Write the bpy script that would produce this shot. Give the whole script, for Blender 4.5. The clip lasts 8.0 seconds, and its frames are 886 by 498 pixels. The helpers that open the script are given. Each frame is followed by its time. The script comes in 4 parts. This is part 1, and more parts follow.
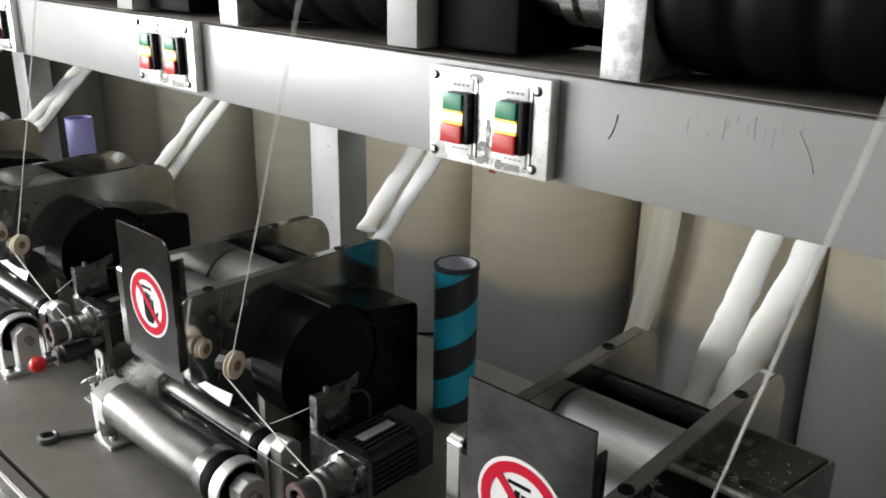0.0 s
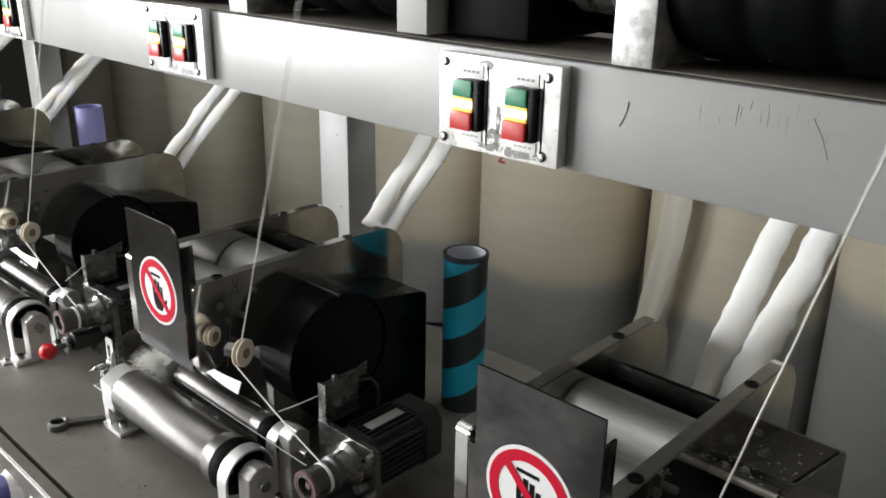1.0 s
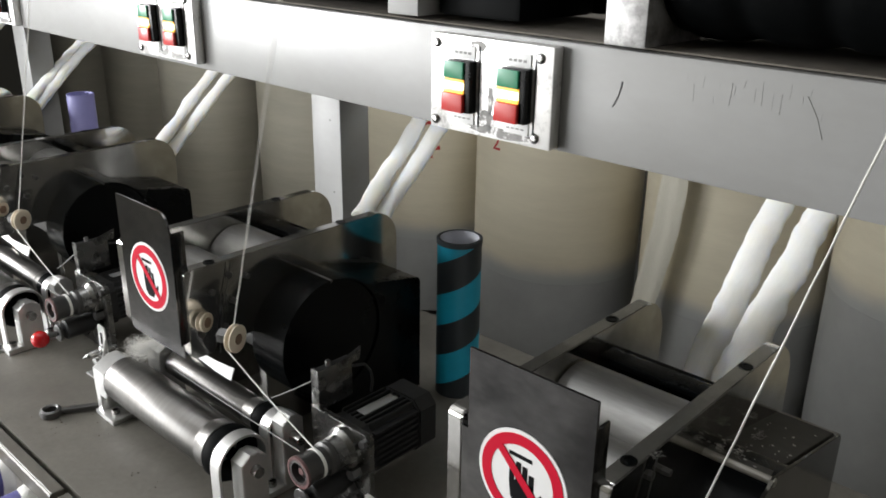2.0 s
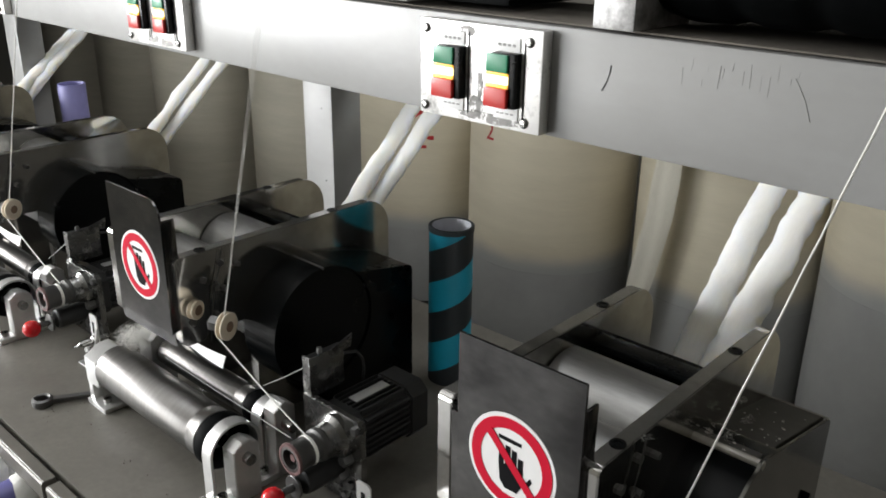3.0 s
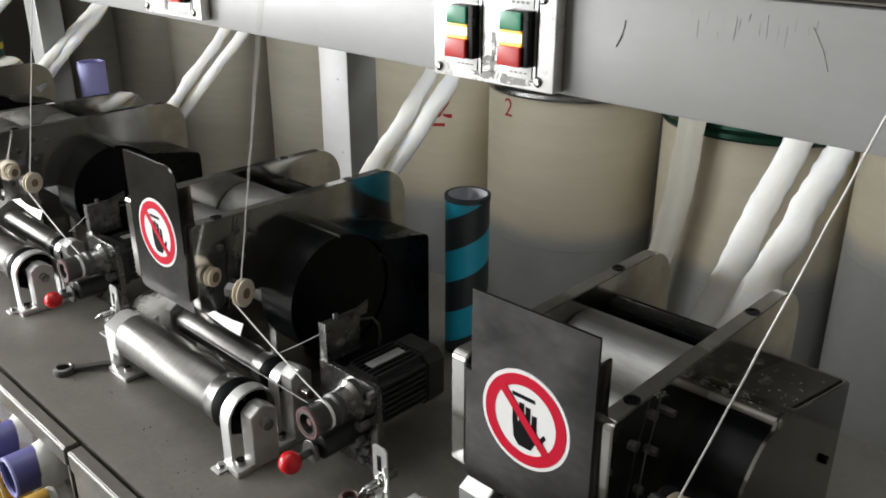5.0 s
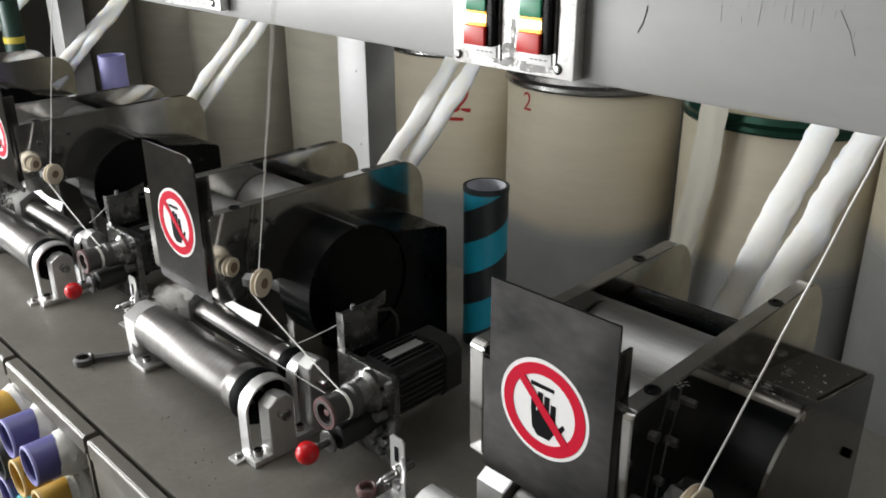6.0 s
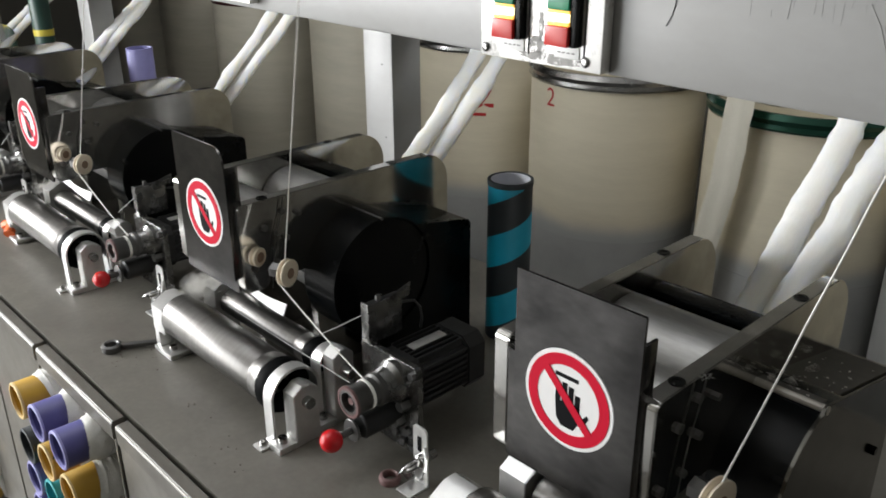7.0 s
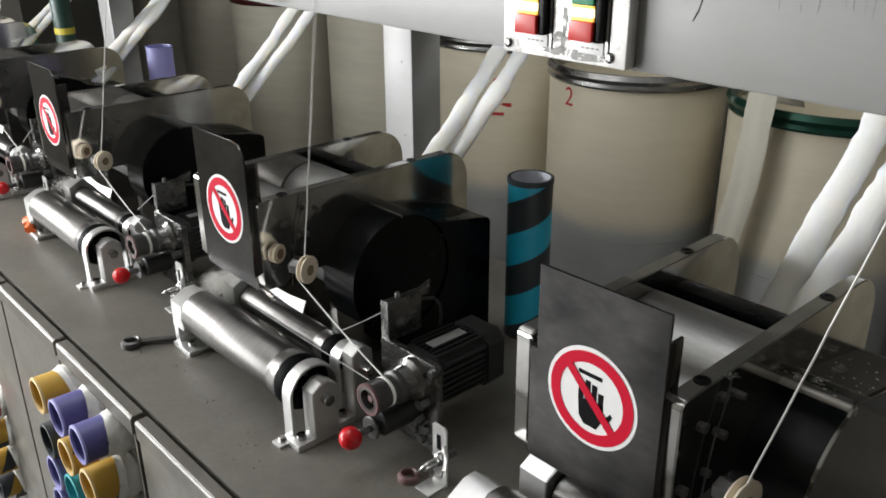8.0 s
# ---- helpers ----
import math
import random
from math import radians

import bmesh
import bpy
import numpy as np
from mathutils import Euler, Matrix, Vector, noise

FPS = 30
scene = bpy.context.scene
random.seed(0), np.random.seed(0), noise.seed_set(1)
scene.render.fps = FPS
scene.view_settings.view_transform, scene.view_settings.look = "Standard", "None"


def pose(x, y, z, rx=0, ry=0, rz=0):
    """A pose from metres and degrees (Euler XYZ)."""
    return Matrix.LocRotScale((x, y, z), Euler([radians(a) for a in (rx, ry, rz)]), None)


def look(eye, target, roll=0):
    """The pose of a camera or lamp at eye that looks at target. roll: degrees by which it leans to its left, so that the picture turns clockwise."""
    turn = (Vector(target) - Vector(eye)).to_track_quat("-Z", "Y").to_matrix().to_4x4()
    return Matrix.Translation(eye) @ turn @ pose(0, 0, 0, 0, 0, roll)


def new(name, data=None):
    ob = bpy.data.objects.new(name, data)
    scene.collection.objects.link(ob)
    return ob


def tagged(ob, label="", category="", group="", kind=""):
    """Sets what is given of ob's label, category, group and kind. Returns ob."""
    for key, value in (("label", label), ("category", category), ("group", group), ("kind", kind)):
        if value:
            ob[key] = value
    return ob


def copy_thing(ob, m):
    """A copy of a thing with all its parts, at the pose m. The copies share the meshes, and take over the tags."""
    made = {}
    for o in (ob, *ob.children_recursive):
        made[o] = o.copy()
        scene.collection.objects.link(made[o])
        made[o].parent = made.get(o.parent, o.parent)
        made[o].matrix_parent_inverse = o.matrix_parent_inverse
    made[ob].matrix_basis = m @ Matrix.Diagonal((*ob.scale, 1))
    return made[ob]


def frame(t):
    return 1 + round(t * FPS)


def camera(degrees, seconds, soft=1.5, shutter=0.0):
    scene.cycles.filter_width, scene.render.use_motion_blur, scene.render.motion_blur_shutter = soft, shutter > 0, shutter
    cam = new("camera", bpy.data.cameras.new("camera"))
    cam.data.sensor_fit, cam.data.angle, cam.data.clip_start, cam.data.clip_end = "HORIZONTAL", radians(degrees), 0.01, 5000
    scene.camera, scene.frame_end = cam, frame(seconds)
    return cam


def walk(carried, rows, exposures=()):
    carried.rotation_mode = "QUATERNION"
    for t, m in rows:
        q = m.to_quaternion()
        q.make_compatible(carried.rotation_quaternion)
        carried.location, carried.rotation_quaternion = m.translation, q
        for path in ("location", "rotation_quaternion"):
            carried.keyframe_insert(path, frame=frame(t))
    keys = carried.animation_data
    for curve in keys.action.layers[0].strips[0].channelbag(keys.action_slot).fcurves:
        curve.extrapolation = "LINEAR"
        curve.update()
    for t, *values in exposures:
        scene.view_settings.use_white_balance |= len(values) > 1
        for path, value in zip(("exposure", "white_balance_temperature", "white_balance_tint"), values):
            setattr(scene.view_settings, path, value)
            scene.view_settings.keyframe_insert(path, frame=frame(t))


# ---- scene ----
cam = camera(55.3, 8.0, soft=1.7, shutter=0.8)
PATH = [
    (0, (0.445, -0.531, 1.553), (-0.82, 0.864, 0.879), 1.0),
    (0.5, (0.443, -0.533, 1.551), (-0.833, 0.848, 0.868), 1.1),
    (1, (0.443, -0.529, 1.548), (-0.833, 0.847, 0.854), 1.0),
    (1.5, (0.442, -0.525, 1.543), (-0.828, 0.848, 0.837), 0.9),
    (3, (0.449, -0.52, 1.533), (-0.801, 0.857, 0.798), 0.8),
    (3.5, (0.451, -0.519, 1.528), (-0.799, 0.852, 0.783), 0.8),
    (4, (0.454, -0.523, 1.527), (-0.798, 0.838, 0.767), 0.6),
    (4.5, (0.46, -0.522, 1.518), (-0.803, 0.826, 0.752), 0.3),
    (6, (0.457, -0.519, 1.499), (-0.848, 0.784, 0.723), -0.3),
    (6.5, (0.457, -0.526, 1.497), (-0.862, 0.758, 0.715), -0.3),
    (7, (0.459, -0.53, 1.497), (-0.876, 0.737, 0.713), -0.2),
    (7.5, (0.451, -0.531, 1.493), (-0.899, 0.718, 0.709), -0.2),
    (8, (0.452, -0.533, 1.491), (-0.907, 0.708, 0.709), -0.3),
]
walk(cam, [(t, look(eye, target, roll)) for t, eye, target, roll in PATH])

# ---------------------------------------------------------------- light
TOP = 0.80          # height of the table top
PITCH = [0.0, -0.660, -1.340, -2.010, -2.680]   # places of the rollers and motors, station by station
HEADS = [0.0, -0.660, -1.351, -2.025, -2.695]   # left edges of the guard plates

world = bpy.data.worlds.new("sky")
scene.world = world
world.use_nodes = True
wn = world.node_tree.nodes
sky = wn.new("ShaderNodeTexSky")
sky.sky_type, sky.sun_disc = "NISHITA", False
sky.sun_elevation, sky.sun_rotation = radians(38), radians(250)
wn["Background"].inputs[1].default_value = 0.10
world.node_tree.links.new(sky.outputs[0], wn["Background"].inputs[0])

sun = new("sun", bpy.data.lights.new("sun", "SUN"))
sun.data.energy, sun.data.angle, sun.data.color = 0.5, radians(12), (1.0, 0.96, 0.9)
sun.matrix_world = look((-9, -7, 8), (0, 0, 1))


def opening_lamp(name, eye, target, w, h, watts):
    """Area lamp in a wall or ceiling opening."""
    lamp = new(name, bpy.data.lights.new(name, "AREA"))
    lamp.data.shape, lamp.data.size, lamp.data.size_y, lamp.data.energy = "RECTANGLE", w, h, watts
    lamp.data.color = (0.98, 0.99, 1.0)
    lamp.matrix_world = look(eye, target)
    return lamp


opening_lamp("skylight_front", (-2.35, -2.72, 1.2), (-2.35, 0, 1.2), 1.7, 1.9, 80)
opening_lamp("skylight_side", (-3.42, -1.80, 1.75), (0, -1.80, 1.75), 1.5, 1.4, 200)
opening_lamp("skylight_roof", (-1.2, -0.35, 3.33), (-1.2, -0.349, 0), 0.5, 1.8, 13)
# fill lamp added to brighten the ropes and cans, no source known there
opening_lamp("rope_fill_back", (-0.19, 1.10, 3.33), (-0.19, 1.101, 0), 1.38, 0.70, 28)
scene.view_settings.exposure = 0.0

# ---------------------------------------------------------------- materials


def mat(name, color, rough=0.5, metal=0.0, grain=0.06, scale=40.0, bump=0.0, stain=0.0, stain_scale=6.0, rough_var=0.1,
        emit=0.0, sss=0.0, stretch=(1, 1, 1), spec=0.5, dark=None, edge=(0.35, 0.7)):
    """A surface with fine grain and large stains in colour and gloss, and a fine relief."""
    m = bpy.data.materials.new(name)
    m.use_nodes = True
    nt = m.node_tree
    n, l = nt.nodes, nt.links
    b = n["Principled BSDF"]
    b.inputs["Metallic"].default_value = metal
    b.inputs["Specular IOR Level"].default_value = spec
    co = n.new("ShaderNodeTexCoord")
    mp = n.new("ShaderNodeMapping")
    mp.inputs["Scale"].default_value = stretch
    l.new(co.outputs["Object"], mp.inputs["Vector"])
    fine = n.new("ShaderNodeTexNoise")
    fine.inputs["Scale"].default_value, fine.inputs["Detail"].default_value = scale, 6
    big = n.new("ShaderNodeTexNoise")
    big.inputs["Scale"].default_value, big.inputs["Detail"].default_value, big.inputs["Roughness"].default_value = stain_scale, 5, 0.65
    for tex in (fine, big):
        l.new(mp.outputs["Vector"], tex.inputs["Vector"])
    ramp = n.new("ShaderNodeMapRange")
    ramp.inputs["From Min"].default_value, ramp.inputs["From Max"].default_value = edge
    l.new(big.outputs["Fac"], ramp.inputs["Value"])
    c = Vector(color)
    low = [max(0.0, v * (1 - grain)) for v in c]
    high = [min(1.0, v * (1 + grain)) for v in c]
    mix1 = n.new("ShaderNodeMix")
    mix1.data_type = "RGBA"
    mix1.inputs[6].default_value, mix1.inputs[7].default_value = (*low, 1), (*high, 1)
    l.new(fine.outputs["Fac"], mix1.inputs[0])
    mix2 = n.new("ShaderNodeMix")
    mix2.data_type = "RGBA"
    mix2.inputs[7].default_value = (*(dark or [v * 0.45 for v in c]), 1)
    l.new(mix1.outputs[2], mix2.inputs[6])
    amt = n.new("ShaderNodeMath")
    amt.operation = "MULTIPLY"
    amt.inputs[1].default_value = stain
    l.new(ramp.outputs[0], amt.inputs[0])
    l.new(amt.outputs[0], mix2.inputs[0])
    l.new(mix2.outputs[2], b.inputs["Base Color"])
    rr = n.new("ShaderNodeMapRange")
    rr.inputs["To Min"].default_value, rr.inputs["To Max"].default_value = max(0.02, rough - rough_var), min(1, rough + rough_var)
    l.new(big.outputs["Fac"], rr.inputs["Value"])
    l.new(rr.outputs[0], b.inputs["Roughness"])
    if bump:
        bp = n.new("ShaderNodeBump")
        bp.inputs["Strength"].default_value, bp.inputs["Distance"].default_value = bump, 0.002
        l.new(fine.outputs["Fac"], bp.inputs["Height"])
        l.new(bp.outputs[0], b.inputs["Normal"])
    if sss:
        b.inputs["Subsurface Weight"].default_value, b.inputs["Subsurface Scale"].default_value = sss, 0.035
        b.inputs["Subsurface Radius"].default_value = (1.0, 0.9, 0.7)
    if emit:
        b.inputs["Emission Color"].default_value = (*color, 1)
        b.inputs["Emission Strength"].default_value = emit
    return m


POLISHED = mat("polished_steel", (0.68, 0.67, 0.645), 0.12, 0.98, 0.10, 60, 0.02, 0.55, 11, 0.08, dark=(0.22, 0.215, 0.205))
PANEL = mat("grimy_panel_steel", (0.84, 0.83, 0.81), 0.34, 0.6, 0.08, 60, 0.03, 0.8, 30, 0.12, dark=(0.10, 0.097, 0.09), edge=(0.50, 0.68))
DARKPATCH = mat("panel_dark_patch", (0.10, 0.097, 0.092), 0.35, 0.6, 0.5, 160, 0.1, 0.9, 90, 0.15, dark=(0.62, 0.61, 0.6), edge=(0.5, 0.62))
# blotches hold real smudges and the room's uneven reflection painted in
GUARD = mat("guard_steel", (0.18, 0.175, 0.170), 0.15, 1.0, 0.22, 90, 0.03, 0.95, 4.5, 0.12, stretch=(0.8, 1, 1.4), dark=(0.012, 0.012, 0.014), edge=(0.36, 0.66))
CHROME = mat("ground_steel", (0.41, 0.405, 0.395), 0.25, 1.0, 0.15, 55, 0.04, 0.5, 9, 0.1, stretch=(1, 6, 6))
ROLLER = mat("worn_roller_steel", (0.195, 0.19, 0.182), 0.36, 1.0, 0.2, 22, 0.06, 0.6, 7, 0.09, stretch=(9, 0.6, 0.6), dark=(0.15, 0.14, 0.13))
CHEEK = mat("scuffed_cheek_steel", (0.62, 0.615, 0.61), 0.38, 0.5, 0.25, 70, 0.08, 0.85, 26, 0.15, dark=(0.24, 0.235, 0.23), edge=(0.42, 0.60))
SMUDGE = mat("beam_smudge", (0.255, 0.252, 0.244), 0.45, spec=0.75)
DRUM = mat("dull_drum_steel", (0.39, 0.385, 0.372), 0.50, 1.0, 0.12, 55, 0.04, 0.4, 9, 0.1, stretch=(1, 6, 6))
BLOCK = mat("machined_steel", (0.76, 0.755, 0.74), 0.33, 0.78, 0.08, 90, 0.05, 0.25, 20, 0.08)
DARKSTEEL = mat("dull_steel", (0.15, 0.148, 0.145), 0.42, 0.9, 0.12, 90, 0.06, 0.5, 12, 0.12)
BEAM = mat("grey_beam_paint", (0.285, 0.285, 0.28), 0.40, 0.0, 0.04, 70, 0.03, 0.55, 6, 0.10, stretch=(0.8, 1, 1.6), dark=(0.215, 0.21, 0.197), spec=0.75)
TABLE = mat("grey_table_paint", (0.136, 0.128, 0.109), 0.4, 0.0, 0.22, 110, 0.08, 0.8, 7.0, 0.16, dark=(0.082, 0.075, 0.063))
BLACK = mat("black_paint", (0.0018, 0.0025, 0.003), 0.26, 0.0, 0.2, 120, 0.08, 0.3, 8, 0.1, spec=0.22)
RUBBER = mat("black_rubber", (0.0022, 0.0026, 0.0028), 0.5, 0.0, 0.2, 90, 0.05, 0.2, 8, 0.1, spec=0.05)
CASTING = mat("motor_casting", (0.024, 0.024, 0.024), 0.42, 0.3, 0.15, 120, 0.1, 0.4, 10, 0.12)
CERAMIC = mat("cream_ceramic", (0.74, 0.66, 0.53), 0.35, 0.0, 0.08, 60, 0.03, 0.25, 40, 0.1, dark=(0.45, 0.33, 0.22))
BROWN = mat("brown_hub", (0.22, 0.14, 0.09), 0.5, 0.0, 0.2, 60)
CRUMB = mat("rusty_crumb", (0.06, 0.035, 0.03), 0.8)
GREYYARN = mat("grey_yarn", (0.30, 0.30, 0.29), 0.8)
DULLCAN = mat("dull_can_plastic", (0.46, 0.43, 0.345), 0.5, 0.0, 0.04, 30, 0.02, 0.3, 2.2, 0.08, stretch=(1, 1, 6))
MAROON = mat("maroon_rim", (0.06, 0.012, 0.012), 0.3, 0.3)
DKGREEN = mat("dark_green_paper", (0.02, 0.055, 0.042), 0.4)
YELLOW = mat("yellow_band", (0.6, 0.5, 0.06), 0.4)
PINK = mat("worn_pink_ring", (0.15, 0.08, 0.077), 0.5, 0.0, 0.2, 60, 0.05, 0.4, 40, 0.1)
RED = mat("red_plastic", (0.52, 0.008, 0.012), 0.22, 0.0, 0.05, 40, 0.0, 0.1, 20, 0.05)
SIGNWHITE = mat("sticker_white", (0.76, 0.75, 0.74), 0.4, 0.0, 0.02, 60, 0.0, 0.08, 14, 0.05)
SIGNRED = mat("sticker_red", (0.52, 0.008, 0.03), 0.45, 0.0, 0.04, 60, 0.0, 0.08, 14, 0.05, spec=0.15)
SIGNBLACK = mat("sticker_black", (0.006, 0.006, 0.007), 0.5, 0.0, 0.1, 60, spec=0.08)
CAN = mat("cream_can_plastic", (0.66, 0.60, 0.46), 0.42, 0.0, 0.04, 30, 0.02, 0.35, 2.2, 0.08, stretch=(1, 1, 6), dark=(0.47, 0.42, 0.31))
CANBASE = mat("grey_can_lower", (0.35, 0.35, 0.335), 0.45, 0.0, 0.05, 30, 0.02, 0.3, 3, 0.08)


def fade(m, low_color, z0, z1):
    """Mixes a material's colour into another, softly and unevenly, around its object's own height zero."""
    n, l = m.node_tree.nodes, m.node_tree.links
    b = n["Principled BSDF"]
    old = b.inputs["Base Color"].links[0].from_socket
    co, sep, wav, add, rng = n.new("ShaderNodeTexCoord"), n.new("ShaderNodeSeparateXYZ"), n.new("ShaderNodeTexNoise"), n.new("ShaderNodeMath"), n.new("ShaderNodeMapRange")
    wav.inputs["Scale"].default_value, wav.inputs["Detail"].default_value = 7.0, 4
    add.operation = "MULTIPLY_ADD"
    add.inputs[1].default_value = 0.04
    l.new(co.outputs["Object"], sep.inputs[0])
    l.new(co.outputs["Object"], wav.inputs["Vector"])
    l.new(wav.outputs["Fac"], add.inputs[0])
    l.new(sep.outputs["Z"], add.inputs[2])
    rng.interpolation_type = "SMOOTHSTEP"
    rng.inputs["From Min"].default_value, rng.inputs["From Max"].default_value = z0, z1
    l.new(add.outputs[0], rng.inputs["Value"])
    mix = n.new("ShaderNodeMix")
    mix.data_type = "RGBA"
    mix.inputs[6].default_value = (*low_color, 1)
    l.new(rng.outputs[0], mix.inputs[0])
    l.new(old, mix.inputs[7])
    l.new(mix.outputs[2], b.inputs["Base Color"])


# cream turns to grey around the can's foot height
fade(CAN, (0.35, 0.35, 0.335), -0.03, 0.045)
SLIVER = mat("white_fibre", (0.85, 0.835, 0.775), 0.9, 0.0, 0.05, 160, 0.4, 0.12, 30, 0.05, sss=1.0, stretch=(6, 6, 0.6), spec=0.1, dark=(0.62, 0.6, 0.52))
YARN = mat("white_yarn", (0.80, 0.79, 0.75), 0.85, 0.0, 0.08, 300, 0.2, 0.1, 60, 0.05, spec=0.2)
TUBEBLUE = mat("teal_paper", (0.010, 0.34, 0.50), 0.45, 0.0, 0.07, 60, 0.03, 0.2, 10, 0.1)
TUBEBLACK = mat("black_paper", (0.022, 0.028, 0.032), 0.5, 0.0, 0.1, 60, 0.03, 0.2, 10, 0.1)
WEB = mat("loose_fibre_web", (0.62, 0.59, 0.50), 0.9, 0.0, 0.08, 120, 0.3, 0.2, 20, 0.05, stretch=(5, 5, 0.6), spec=0.1, dark=(0.56, 0.53, 0.45))
PURPLE = mat("lilac_plastic", (0.085, 0.08, 0.235), 0.4, 0.0, 0.06, 60, 0.0, 0.2, 12, 0.1)
LILAC = mat("pale_lilac_plastic", (0.28, 0.27, 0.54), 0.45, 0.0, 0.06, 60, 0.0, 0.2, 12, 0.1)
OCHRE = mat("ochre_paper", (0.50, 0.29, 0.03), 0.5, 0.0, 0.08, 60, 0.0, 0.25, 12, 0.1)
CYAN = mat("cyan_paper", (0.03, 0.32, 0.36), 0.5, 0.0, 0.08, 60)
PAPERIN = mat("tube_inside", (0.68, 0.69, 0.74), 0.7, 0.0, 0.06, 60)
WALL = mat("olive_wall_paint", (0.15, 0.142, 0.118), 0.7, 0.0, 0.03, 30, 0.03, 0.25, 1.2, 0.05)
CEIL = mat("ceiling_paint", (0.55, 0.545, 0.525), 0.8, 0.0, 0.03, 20, 0.0, 0.2, 1.2)
FLOOR = mat("floor_paint", (0.13, 0.127, 0.12), 0.45, 0.0, 0.08, 50, 0.04, 0.4, 2.0, 0.12)
SWGREEN = mat("green_button", (0.012, 0.21, 0.10), 0.3, 0.0, 0.04, 40)
SWRED = mat("red_button", (0.50, 0.018, 0.012), 0.3, 0.0, 0.04, 40)
SWGLOW = mat("glowing_button", (1.0, 0.86, 0.46), 0.3, 0.0, 0.02, 40, emit=2.6)
SWAMBER = mat("amber_button_edge", (1.0, 0.50, 0.08), 0.3, 0.0, 0.02, 40, emit=1.1)
DUST = mat("settled_brown_dust", (0.17, 0.155, 0.135), 0.85, 0.0, 0.2, 90, 0.1, 0.6, 9, 0.05, spec=0.1)
PLATE = mat("scratched_plate_steel", (0.30, 0.298, 0.29), 0.27, 1.0, 0.2, 80, 0.05, 0.9, 22, 0.12, dark=(0.05, 0.05, 0.05), edge=(0.45, 0.62))
LABEL = mat("white_label", (0.78, 0.78, 0.77), 0.4, 0.0, 0.03, 60)
INK = mat("dark_ink", (0.03, 0.03, 0.035), 0.5)
REDINK = mat("red_marker", (0.40, 0.02, 0.02), 0.6, 0.0, 0.15, 60)
ORANGE = mat("orange_plastic", (0.75, 0.13, 0.02), 0.4)
# pale colour for worn lips and for highlights painted along edges
WORNSHINE = mat("worn_edge_highlight", (0.42, 0.40, 0.36), 0.35, 0.3, 0.2, 60)
DUSTY = mat("dusty_black_sheet", (0.085, 0.080, 0.071), 0.5, 0.1, 0.3, 60, 0.1, 0.6, 12, 0.1, dark=(0.036, 0.034, 0.03))
ENDPLATE = mat("tarnished_end_steel", (0.24, 0.232, 0.215), 0.13, 1.0, 0.12, 70, 0.02, 0.7, 14, 0.08, dark=(0.15, 0.145, 0.13))
PALEOCHRE = mat("pale_ochre_rim", (0.62, 0.45, 0.2), 0.5)
GREENRIM = mat("dark_green_rim", (0.015, 0.06, 0.04), 0.2, 0.6, 0.1, 40)

# ---------------------------------------------------------------- mesh tools


def finish(name, bm, material, parent=None, label="", angle=35):
    bmesh.ops.recalc_face_normals(bm, faces=bm.faces)
    me = bpy.data.meshes.new(name)
    bm.to_mesh(me)
    bm.free()
    for p in me.polygons:
        p.use_smooth = True
    me.set_sharp_from_angle(angle=radians(angle))
    mats = material if isinstance(material, (list, tuple)) else [material]
    for m in mats:
        me.materials.append(m)
    ob = new(name, me)
    ob.parent = parent
    if label:
        ob["label"] = label
    return ob


def part(name, bm, material, parent, label=""):
    """One mesh under a thing or a part."""
    return finish(name, bm, material, parent, label)


def thing(name, label, category, m=None, group="", kind=""):
    e = new(name)
    e.empty_display_size = 0.05
    if m is not None:
        e.matrix_basis = m
    return tagged(e, label, category, group, kind)


def box(x0, x1, y0, y1, z0, z1, bevel=0.0015, bm=None, seg=2):
    own = bmesh.new()
    bmesh.ops.create_cube(own, size=1)
    for v in own.verts:
        v.co = Vector(((x0 + x1) / 2 + v.co.x * (x1 - x0), (y0 + y1) / 2 + v.co.y * (y1 - y0), (z0 + z1) / 2 + v.co.z * (z1 - z0)))
    if bevel:
        bmesh.ops.bevel(own, geom=list(own.edges), offset=bevel, segments=seg, affect="EDGES", profile=0.6)
    return merge(bm, own)


def merge(bm, own):
    if bm is None:
        return own
    me = bpy.data.meshes.new("tmp")
    own.to_mesh(me)
    bm.from_mesh(me)
    own.free()
    bpy.data.meshes.remove(me)
    return bm


TURNS = {"x": Matrix.Rotation(radians(90), 4, "Y"), "y": Matrix.Rotation(radians(-90), 4, "X"), "z": Matrix.Identity(4)}


def lathe(profile, origin=(0, 0, 0), axis="z", seg=40, bm=None, closed=False):
    """Turns (radius, height) pairs about an axis."""
    own = bmesh.new()
    rings = []
    for r, h in profile:
        if r < 1e-6:
            rings.append([own.verts.new((0, 0, h))])
        else:
            rings.append([own.verts.new((r * math.cos(2 * math.pi * i / seg), r * math.sin(2 * math.pi * i / seg), h)) for i in range(seg)])
    pairs = list(zip(rings, rings[1:]))
    if closed:
        pairs.append((rings[-1], rings[0]))
    for a, b in pairs:
        for i in range(seg):
            j = (i + 1) % seg
            f = [a[i % len(a)], a[j % len(a)], b[j % len(b)], b[i % len(b)]]
            f = list(dict.fromkeys(f))
            if len(f) > 2:
                own.faces.new(f)
    own.transform(Matrix.Translation(origin) @ TURNS[axis])
    return merge(bm, own)


